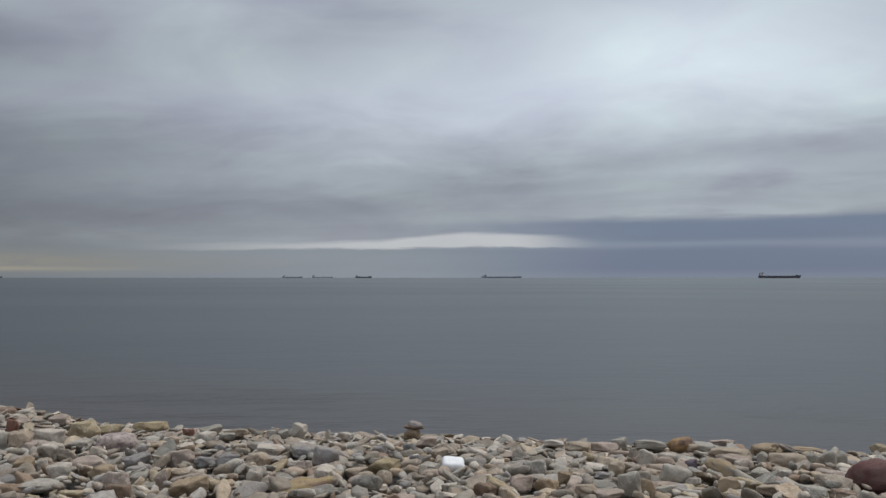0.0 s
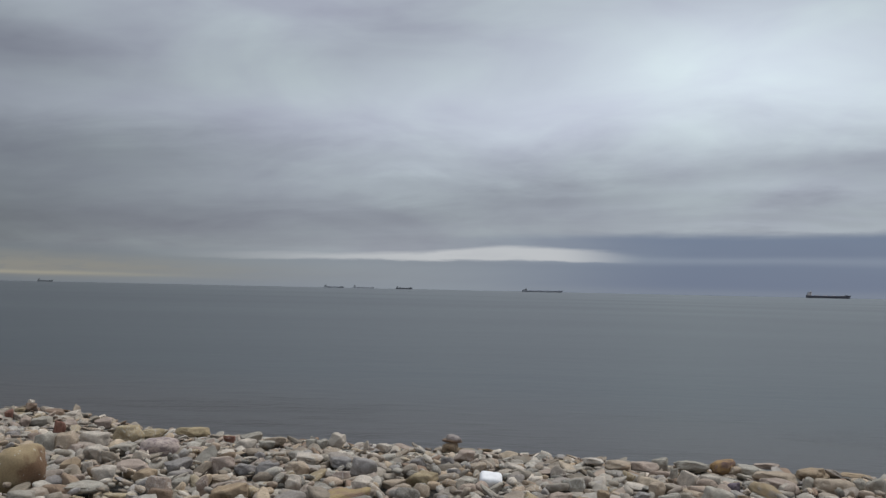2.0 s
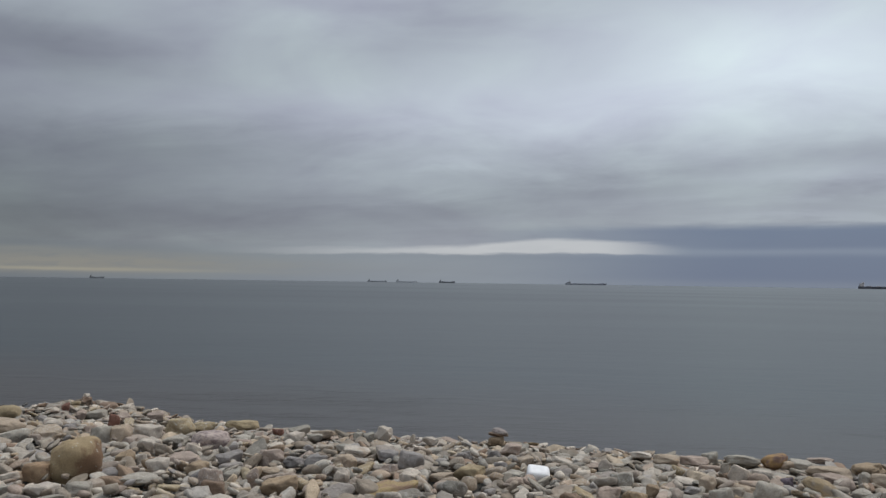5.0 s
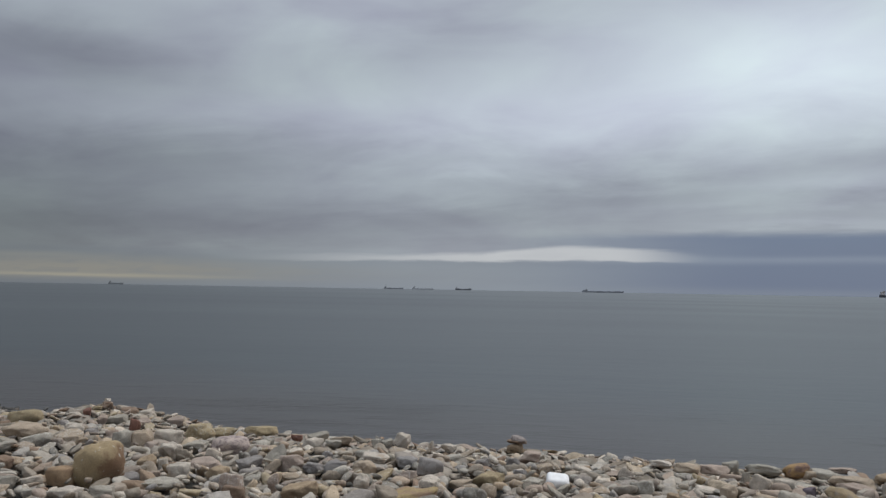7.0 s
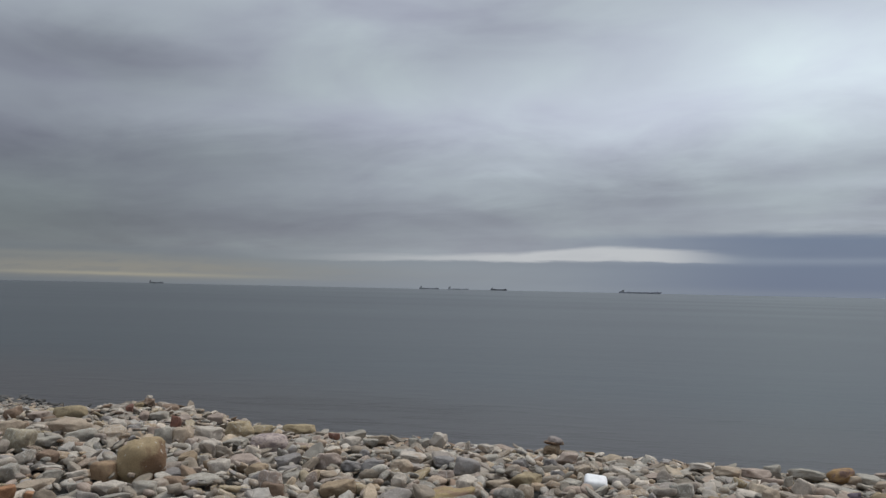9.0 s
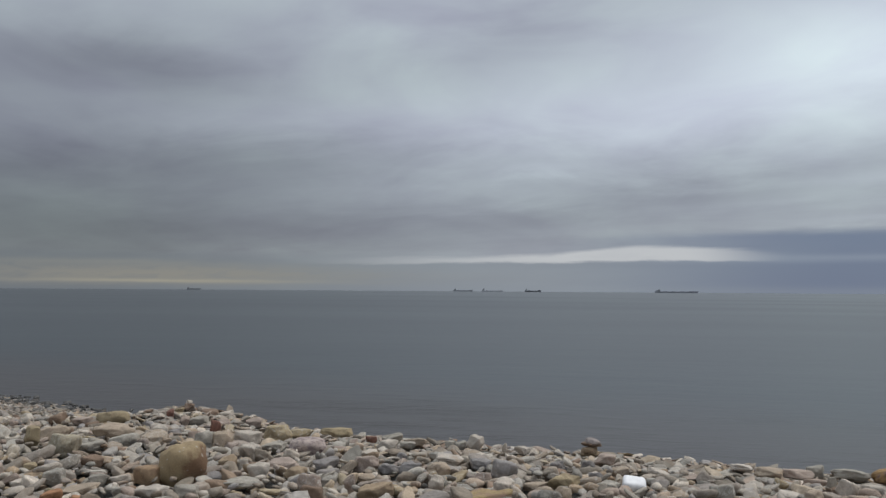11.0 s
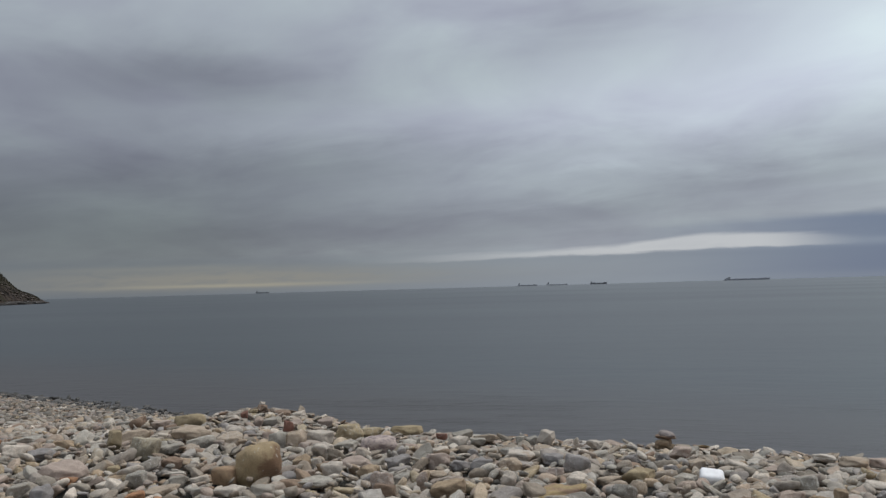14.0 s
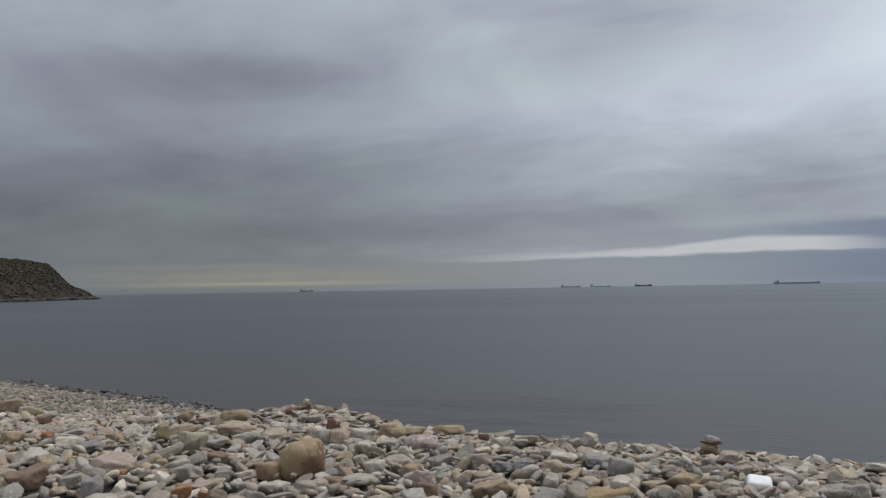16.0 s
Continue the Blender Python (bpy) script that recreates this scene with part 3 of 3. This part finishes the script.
stone(-2.01, 6.30, 1.214, 0.222, 0.166, 0.148, 18, -2, -4, PINK)
stone(-1.89, 5.92, 1.201, 0.167, 0.125, 0.063, 10, 2, -1, WARM)
stone(-1.85, 5.43, 1.254, 0.085, 0.064, 0.153, 10, 3, -9, PINK)
stone(-1.62, 5.27, 1.253, 0.254, 0.191, 0.130, 17, 0, -7, TAN)
stone(-1.81, 6.27, 1.195, 0.176, 0.132, 0.088, 8, -0, 4, BLUE)
stone(-1.62, 6.20, 1.211, 0.173, 0.130, 0.128, -6, -3, 2, BLUE)
stone(-1.27, 5.56, 1.254, 0.116, 0.087, 0.159, 6, 16, -3, PALE)
stone(-1.40, 6.27, 1.209, 0.196, 0.147, 0.126, -2, 4, -0, WARM)
stone(-1.44, 6.83, 1.171, 0.260, 0.193, 0.089, 8, 3, 4, PALE)
stone(-1.86, 6.88, 1.165, 0.097, 0.073, 0.090, 7, -1, 2, BLUE)
stone(-1.55, 7.97, 1.080, 0.111, 0.083, 0.103, 5, 2, 1, GREY)
stone(-1.67, 8.02, 1.072, 0.101, 0.075, 0.092, 4, -7, -1, GREY)
stone(-1.13, 6.66, 1.183, 0.170, 0.127, 0.094, 15, 5, 1, BLUE)
stone(-0.89, 6.22, 1.236, 0.213, 0.160, 0.182, 1, 1, 1, BLUE)
stone(-0.93, 7.88, 1.083, 0.162, 0.121, 0.083, 4, 3, 9, PALE)
stone(-1.12, 8.01, 1.073, 0.055, 0.041, 0.095, 4, -3, -1, PALE)
stone(-1.01, 5.94, 1.227, 0.143, 0.107, 0.122, 7, -4, 1, PINK)
stone(-0.81, 5.64, 1.247, 0.155, 0.116, 0.136, 10, 7, 0, PALE)
stone(-0.42, 5.91, 1.239, 0.239, 0.179, 0.132, 15, 5, -2, OCHRE)
stone(-0.52, 6.79, 1.176, 0.138, 0.104, 0.086, 1, -3, -4, BLUE)
stone(-0.61, 5.84, 1.218, 0.179, 0.134, 0.066, 5, -1, -7, WARM)
stone(-0.40, 5.63, 1.237, 0.115, 0.086, 0.088, 3, -8, 7, WARM)
stone(-0.28, 6.87, 1.171, 0.116, 0.087, 0.089, -1, -3, -5, BLUE)
stone(-0.14, 7.14, 1.163, 0.192, 0.144, 0.126, -7, -1, -5, PINK)
stone(-0.21, 6.28, 1.209, 0.127, 0.095, 0.089, 9, -1, -3, BLUE)
stone(-0.11, 6.03, 1.214, 0.182, 0.136, 0.063, 4, 6, 0, GREY)
stone(-0.03, 6.50, 1.207, 0.153, 0.114, 0.105, -0, -7, 3, WARM)
stone(0.26, 5.09, 1.279, 0.152, 0.114, 0.122, -21, 2, 8, BROWN)
stone(0.40, 5.08, 1.271, 0.138, 0.103, 0.091, 0, 1, -5, WARM)
stone(0.51, 5.34, 1.266, 0.163, 0.122, 0.112, -4, -7, -2, PINK)
stone(0.37, 5.69, 1.238, 0.128, 0.096, 0.079, -10, 3, 0, WARM)
stone(0.64, 5.78, 1.256, 0.169, 0.127, 0.142, -6, -3, 4, GREY)
stone(0.66, 5.26, 1.267, 0.161, 0.121, 0.110, -4, -8, 4, TAN)
stone(0.81, 5.50, 1.257, 0.101, 0.076, 0.115, -2, 4, -2, TAN)
stone(0.99, 7.38, 1.113, 0.201, 0.151, 0.066, -12, -5, 3, PALE)
stone(1.18, 7.12, 1.137, 0.242, 0.181, 0.082, -15, 3, 5, WARM)
stone(1.39, 7.16, 1.129, 0.267, 0.185, 0.082, -1, -0, 0, PINK)
stone(1.57, 7.34, 1.117, 0.150, 0.113, 0.106, -8, 4, -6, GREY)
stone(1.50, 6.51, 1.196, 0.071, 0.053, 0.142, -26, 4, 11, GREY)
stone(1.56, 6.32, 1.212, 0.159, 0.119, 0.139, -25, -3, 7, PALE)
stone(1.82, 7.27, 1.120, 0.296, 0.198, 0.094, -6, -6, 3, GREY)
stone(2.16, 7.15, 1.122, 0.146, 0.110, 0.074, -16, -3, 3, WARM)
stone(2.26, 7.16, 1.125, 0.195, 0.146, 0.082, -10, 8, -0, GREY)
stone(2.54, 7.50, 1.098, 0.230, 0.160, 0.061, -19, -5, -1, PINK)
stone(1.77, 6.48, 1.181, 0.154, 0.116, 0.091, -21, 6, 3, PALE)
stone(1.12, 6.03, 1.213, 0.196, 0.147, 0.053, -11, 3, 4, PALE)
stone(1.09, 5.66, 1.233, 0.116, 0.087, 0.066, -24, -1, -1, BLUE)
stone(1.22, 5.80, 1.246, 0.119, 0.089, 0.130, -19, 1, 1, WARM)
stone(1.17, 5.19, 1.291, 0.151, 0.113, 0.172, -17, 4, -7, GREY)
stone(1.46, 5.74, 1.232, 0.195, 0.146, 0.082, -27, -2, 10, WARM)
stone(1.56, 5.53, 1.266, 0.225, 0.168, 0.155, -13, 3, 5, GREY)
stone(1.65, 5.44, 1.246, 0.111, 0.083, 0.086, -35, 6, -5, PALE)
stone(1.42, 5.23, 1.252, 0.142, 0.107, 0.073, -18, 4, -6, GREY)
stone(1.27, 5.09, 1.284, 0.104, 0.078, 0.146, -7, -6, 5, TAN)
stone(0.90, 5.18, 1.265, 0.158, 0.119, 0.087, -9, -4, 5, WARM)
stone(1.02, 5.07, 1.263, 0.189, 0.142, 0.072, -13, -1, 0, PINK)
stone(2.35, 6.75, 1.162, 0.343, 0.190, 0.086, -22, 3, 2, WARM)
stone(2.74, 6.98, 1.150, 0.260, 0.195, 0.102, -19, 5, -3, TAN)
stone(2.18, 6.16, 1.219, 0.291, 0.215, 0.107, -24, 2, 7, PINK)
stone(1.86, 5.67, 1.238, 0.135, 0.101, 0.088, -20, 9, 1, GREY)
stone(1.78, 5.92, 1.245, 0.11, 0.09, 0.11, -10, 0, 5, (0.19, 0.155, 0.185))
stone(1.80, 5.19, 1.275, 0.141, 0.106, 0.132, -19, -3, 3, TAN)
stone(2.18, 6.03, 1.223, 0.103, 0.077, 0.103, -24, -6, -6, PALE)
stone(2.41, 6.21, 1.220, 0.093, 0.070, 0.133, -10, -3, 5, GREY)
stone(2.57, 6.14, 1.235, 0.290, 0.218, 0.141, -26, 4, 2, WARM)
stone(3.13, 7.10, 1.117, 0.266, 0.150, 0.052, -7, 0, 4, TAN)
stone(2.84, 6.10, 1.242, 0.145, 0.109, 0.171, -25, 5, -1, GREY)
stone(2.97, 6.14, 1.231, 0.084, 0.063, 0.153, -27, -2, -4, GREY)
stone(2.85, 6.38, 1.197, 0.096, 0.072, 0.106, -24, 1, 9, GREY)
stone(2.33, 5.62, 1.251, 0.103, 0.078, 0.090, -22, 7, 9, PALE)
stone(2.48, 5.65, 1.245, 0.123, 0.092, 0.071, -27, 8, 4, WARM)
stone(2.64, 5.63, 1.251, 0.248, 0.181, 0.076, -27, 1, 0, PINK)
stone(2.19, 5.68, 1.243, 0.135, 0.101, 0.088, -18, -1, 1, GREY)
stone(2.08, 5.19, 1.263, 0.211, 0.158, 0.082, -34, -4, -0, WARM)
stone(2.27, 5.09, 1.273, 0.241, 0.181, 0.089, -23, 1, 3, GREY)
stone(2.62, 5.38, 1.253, 0.182, 0.137, 0.047, -31, 1, 3, GREY)
stone(2.44, 5.03, 1.274, 0.177, 0.133, 0.075, -18, -1, 3, BROWN)
stone(3.74, 7.07, 1.124, 0.154, 0.116, 0.102, -29, 2, 13, OCHRE)
stone(2.56, 4.99, 1.276, 0.085, 0.064, 0.072, -28, 5, 6, GREY)

# ---------------------------------------------------------------- the rest of the stones
def lay(count, xr, ur, wr, gap, seed, name, label, mat, levels, lift=0.0, thick=(0.28, 0.70), single=0, near_eye=False, pitch=15):
    """Loose stones scattered over a stretch of the beach, with none inside another. The first ones are
    objects of their own; the others are joined."""
    g = np.random.default_rng(seed)
    cell = {}
    for (x, y, a, b) in PLACED:
        cell.setdefault((int(x // 0.5), int(y // 0.5)), []).append((x, y, (a + b) / 2))
    VV, FF, n = [], [], 0
    for k in range(count):
        x, u = g.uniform(*xr), g.uniform(*ur)
        y = u - 0.34 * x
        if (y < 3.2) != near_eye:
            continue
        size = wr[0] + (wr[1] - wr[0]) * (1 - k / count) ** 1.3 * g.uniform(0.5, 1.0)
        r = size / 2
        cx, cy = int(x // 0.5), int(y // 0.5)
        near = [s for i in (-1, 0, 1) for j in (-1, 0, 1) for s in cell.get((cx + i, cy + j), ())]
        if any((x - a) ** 2 + (y - b) ** 2 < (gap * (r + c)) ** 2 for a, b, c in near):
            continue
        cell.setdefault((cx, cy), []).append((x, y, r))
        w, d = size * g.uniform(0.9, 1.7), size * g.uniform(0.6, 1.05)
        h = size * g.uniform(*thick)
        crest = 1.0 if x < -6.5 else float(np.interp(u + 0.13 * max(-x, 0.0), [6.7, 7.4], [1.0, 0.28]))   # low stones along the crest
        h *= 0.4 + 0.6 * crest
        turn, tilt, lean = g.uniform(0, 360), g.normal(0, pitch), g.normal(0, pitch)
        z = float(beach(x, y)) + h * 0.28 + lift * crest * g.uniform(0, 1)
        if single and -4.6 < x < 3.2 and 5.0 < u < 8.5 and size > 0.10:
            single -= 1
            stone(x, y, z, w, d, h, turn, tilt, lean)
            continue
        m = np.array(Euler((radians(tilt), radians(lean), radians(turn))).to_matrix())
        shapes, faces = next((a, b) for least, a, b in levels if size >= least)
        p = (shapes[int(g.integers(len(shapes)))] * (w / 2, d / 2, h / 2)) @ m.T
        VV.append(p + (x, y, z))
        FF.append(faces + n)
        n += len(p)
    ob = mesh_object(name, np.vstack(VV), np.vstack(FF), mat, True, ground)
    return tagged(ob, label, kind="stuff")


M_WET = stone_material("wet_stone", (0.085, 0.08, 0.076), "island", 0.3, 0.3)
M_SHORE = stone_material("shore_rock", (0.05, 0.045, 0.042), "island", 0.3)
CLOSE, FAR = [(0.125, SHAPES, F3), (0.0, SMALL, F2)], [(0.085, SMALL, F2), (0.0, TINY, F1)]
lay(26000, (-10, 6.5), (0.0, 9.4), (0.055, 0.20), 0.62, 3, "loose_cobbles", "grey and beige sea-worn cobbles lying close together", M_LOOSE, CLOSE, 0.07, thick=(0.22, 0.62), single=130, pitch=18)
lay(6500, (-9.5, 6.0), (3.5, 9.4), (0.04, 0.12), 0.8, 4, "small_cobbles", "small worn stones between the larger cobbles", M_LOOSE, CLOSE, 0.10, pitch=22)
lay(46000, (-28, -5.0), (5.0, 12.2), (0.045, 0.13), 0.8, 5, "shingle", "fine grey shingle on the lower beach", M_SHINGLE, FAR, 0.03)
lay(30000, (-9, 9), (-8, 6.4), (0.09, 0.26), 0.68, 8, "inner_cobbles", "grey and beige cobbles higher up the beach", M_LOOSE, [(0, SMALL, F2)], 0.03, near_eye=True)
lay(5000, (-30, -3.0), (11.1, 12.5), (0.07, 0.20), 0.9, 6, "wet_shingle", "dark wet stones along the water's edge", M_WET, FAR, 0.03)
lay(90, (-16, -7.0), (11.7, 12.5), (0.06, 0.20), 1.3, 12, "awash_rocks", "dark wet rocks lying awash off the water's edge", M_WET, [(0, SMALL, F2)], 0.12, thick=(0.35, 0.6))


# ---------------------------------------------------------------- headland
def cape_point(deg, w):
    """A point of the headland's surface: degrees to the left of +y, and how far across from its foot (0) to its back (1)."""
    dist = np.interp(deg, [41.9, 44, 46, 47.7, 60, 80], [540, 478, 438, 420, 330, 260])
    top = np.interp(deg, [42.0, 42.2, 42.9, 43.8, 44.6, 45.1, 46.2, 47.7, 52, 80], [0.3, 0.7, 5.2, 9.0, 17.0, 21.2, 22.0, 23.0, 25, 30])
    a, r = radians(deg), dist + 150 * w
    rise = math.sin(min(w / 0.55, 1.0) * math.pi / 2) ** 0.8 * (1.0 if w < 0.55 else math.cos((w - 0.55) / 0.45 * 1.45))
    x, y = -math.sin(a) * r, math.cos(a) * r
    k = noise.fractal(Vector((x, y, 0)) * 0.035, 1.0, 2.0, 3) * 1.5 + noise.fractal(Vector((x, y, 7)) * 0.15, 1.0, 2.0, 2) * 0.4
    return x, y, top * rise - 1.2 * (w == 0) + k * min(1.0, top / 14) * math.sin(math.pi * min(w + 0.05, 1))


def headland():
    degs = np.concatenate([np.linspace(42.0, 52, 90), np.linspace(52.6, 80, 30)])
    across = np.linspace(0, 1, 90) ** 1.5
    verts = [cape_point(d, w) for d in degs for w in across]
    n = len(across)
    faces = [(j * n + i, (j + 1) * n + i, (j + 1) * n + i + 1, j * n + i + 1) for j in range(len(degs) - 1) for i in range(n - 1)]
    ob = mesh_object("headland", verts, faces, M_CAPE)
    return tagged(ob, "rocky headland with dark green scrub above the sea", "headland", kind="structure")


headland()


def cape_cover(name, label, count, size, flat, low, high, mat, seed):
    """Bushes or outcrops over the headland's slope."""
    g = np.random.default_rng(seed)
    VV, FF, n = [], [], 0
    for _ in range(count):
        x, y, z = cape_point(g.uniform(42.6, 51), g.uniform(low, high))
        if z < 1.5:
            continue
        r = g.uniform(*size)
        p = SMALL[int(g.integers(len(SMALL)))] * (r, r * g.uniform(0.7, 1.1), r * flat * g.uniform(0.6, 1.1))
        VV.append(p + (x, y, z + r * flat * 0.25))
        FF.append(F2 + n)
        n += len(p)
    return tagged(mesh_object(name, np.vstack(VV), np.vstack(FF), mat), label, kind="stuff")


def bush_material():
    m, t, b = material("dark_scrub")
    geo = t.nodes.new("ShaderNodeNewGeometry")
    n = noise_of(t, geo.outputs["Position"], 1.2, 4.0, 0.7)
    c = mix(t, Val(t, geo.outputs["Random Per Island"]), (0.022, 0.023, 0.014), (0.040, 0.038, 0.023))
    c = mix(t, 0.8, c, ramp(t, n, [(0.35, (0.5, 0.5, 0.5)), (0.65, (1.4, 1.4, 1.3))]), "MULTIPLY")
    link(t, c, b.inputs["Base Color"])
    b.inputs["Roughness"].default_value = 0.95
    b.inputs["Specular IOR Level"].default_value = 0.1
    bump(t, b, n, 0.9, 0.5)
    return m


cape_cover("scrub", "dark green bushes over the headland's slope", 2600, (0.25, 0.65), 0.3, 0.10, 0.62, bush_material(), 21)
cape_cover("outcrops", "brown rock outcrops on the headland's lower slope", 300, (0.4, 1.3), 0.45, 0.01, 0.30, stone_material("outcrop_rock", (0.10, 0.08, 0.068), "island", 0.4), 22)


def shore_rocks():
    """Low dark rocks that stand in the water at the foot of the headland."""
    g = np.random.default_rng(9)
    VV, FF, n = [], [], 0
    for k in range(150):
        deg = 42.55 + 9 * g.random() ** 1.3
        dist = np.interp(deg, [41.9, 44, 46, 47.7, 60], [540, 478, 438, 420, 330]) + g.uniform(-4, 5)
        w, h = g.uniform(2, 7), g.uniform(0.8, 2.6)
        p = SMALL[int(g.integers(len(SMALL)))] * (w, w * g.uniform(0.5, 1.0), h / 2)
        a = radians(deg)
        VV.append(p + (-math.sin(a) * dist, math.cos(a) * dist, h * g.uniform(0.0, 0.25)))
        FF.append(F2 + n)
        n += len(p)
    ob = mesh_object("shore_rocks", np.vstack(VV), np.vstack(FF), M_SHORE)
    return tagged(ob, "low dark wet rocks at the foot of the headland", "rocks", kind="stuff")


shore_rocks()


# ---------------------------------------------------------------- ships at anchor
def box(bm, x0, x1, y0, y1, z0, z1, taper=0.0):
    vs = [bm.verts.new(p) for p in ((x0, y0, z0), (x1, y0, z0), (x1, y1, z0), (x0, y1, z0), (x0 + taper, y0 + taper, z1), (x1 - taper, y0 + taper, z1), (x1 - taper, y1 - taper, z1), (x0 + taper, y1 - taper, z1))]
    for f in ((0, 3, 2, 1), (4, 5, 6, 7), (0, 1, 5, 4), (1, 2, 6, 5), (2, 3, 7, 6), (3, 0, 4, 7)):
        bm.faces.new([vs[i] for i in f])
    return bm


def hull_mesh(L, B, free):
    """A ship's hull, stern at -L/2 and bow at L/2, with sheer and flare."""
    bm = bmesh.new()
    rings = []
    for s in np.linspace(0, 1, 25):
        x = (s - 0.5) * L
        full = min(1.0, (s / 0.08) ** 0.5 * 0.35 + 0.65 if s < 0.08 else 1.0) * (1.0 if s < 0.86 else max(0.02, 1 - ((s - 0.86) / 0.14) ** 1.8))
        top = free * (1 + 0.35 * max(0, (s - 0.9) / 0.1) + 0.15 * max(0, (0.1 - s) / 0.1))
        rake = 0.03 * L * max(0, (s - 0.86) / 0.14)
        prof = [(0.78, -3.0), (0.9, 0.0), (0.97, top * 0.5), (1.0, top)]
        ring = [bm.verts.new((x + rake * (z / max(top, 1)), -B / 2 * full * k, z)) for k, z in prof] + [bm.verts.new((x + rake * (z / max(top, 1)), B / 2 * full * k, z)) for k, z in reversed(prof)]
        rings.append(ring)
    for a, b in zip(rings, rings[1:]):
        for i in range(len(a) - 1):
            bm.faces.new((a[i], b[i], b[i + 1], a[i + 1]))
    bm.faces.new(rings[0])
    bm.faces.new(list(reversed(rings[-1])))
    return bm


def ship(azimuth, dist, L, free, hazed_hull_col, house_col, house_h, derricks, label, flip=1, lower=0, pale_deck=False):
    a = radians(azimuth)
    root = new("cargo_ship")
    root.matrix_world = pose(-math.sin(a) * dist, math.cos(a) * dist, 0, 0, 0, azimuth + (0 if flip > 0 else 180))
    B = L * 0.15
    # hull colours are paled and greyed to stand for the haze of distance
    hazed_hull_paint, house_paint = paint("hazed_hull_paint", hazed_hull_col), paint("house_paint", house_col)
    hull = part("hull", hull_mesh(L, B, free), hazed_hull_paint, root)
    s = -L / 2
    house = part("deckhouse", box(bmesh.new(), s + L * 0.04, s + L * 0.13, -B * 0.42, B * 0.42, free, free + house_h), house_paint, root, "pale deckhouse")
    part("bridge", box(bmesh.new(), s + L * 0.085, s + L * 0.135, -B * 0.5, B * 0.5, free + house_h, free + house_h + 3), house_paint, house)
    part("funnel", box(bmesh.new(), s + L * 0.025, s + L * 0.06, -2.5, 2.5, free, free + house_h * 0.95, 0.5), hazed_hull_paint, root)
    part("aft_mast", box(bmesh.new(), s + L * 0.10, s + L * 0.106, -0.5, 0.5, free + house_h + 3, free + house_h + 10, 0.2), house_paint, root)
    part("foremast", box(bmesh.new(), L * 0.42, L * 0.427, -0.6, 0.6, free, free + house_h * 0.9, 0.2), house_paint, root)
    part("forecastle", box(bmesh.new(), L * 0.39, L * 0.46, -B * 0.25, B * 0.25, free, free * 1.3 + 0.8, 0.4), hazed_hull_paint, root)
    for k in range(derricks):
        x = s + L * (0.25 + 0.6 * k / max(1, derricks - 1)) if derricks > 1 else 0
        part("hatch", box(bmesh.new(), x - L * 0.05, x + L * 0.05, -B * 0.33, B * 0.33, free, free + 1.8), house_paint if pale_deck else hazed_hull_paint, root)
        if lower == 0:
            part("deck_crane", box(bmesh.new(), x + L * 0.055, x + L * 0.066, -1.2, 1.2, free, free + house_h * 0.55), house_paint, root)
    return tagged(root, label, "ship", "ships at anchor")


ship(28.77, 4200, 64, 6, (0.31, 0.32, 0.33), (0.34, 0.32, 0.32), 6, 2, "small dark grey coaster anchored far out at sea")
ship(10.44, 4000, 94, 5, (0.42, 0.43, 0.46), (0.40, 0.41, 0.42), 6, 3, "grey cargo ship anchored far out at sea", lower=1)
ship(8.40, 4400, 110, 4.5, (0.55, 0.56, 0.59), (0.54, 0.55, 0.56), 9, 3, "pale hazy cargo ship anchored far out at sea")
ship(5.56, 3800, 74, 6.0, (0.18, 0.185, 0.20), (0.42, 0.43, 0.44), 5, 2, "dark-hulled cargo ship anchored far out at sea", lower=1)
ship(-4.05, 3500, 168, 5.5, (0.42, 0.43, 0.48), (0.40, 0.41, 0.43), 5, 4, "long low laden tanker anchored on the grey sea", lower=1)
ship(-22.33, 3200, 140, 8.5, (0.135, 0.135, 0.16), (0.72, 0.66, 0.65), 11, 4, "dark-hulled bulk carrier with a white deckhouse", lower=1, pale_deck=True)
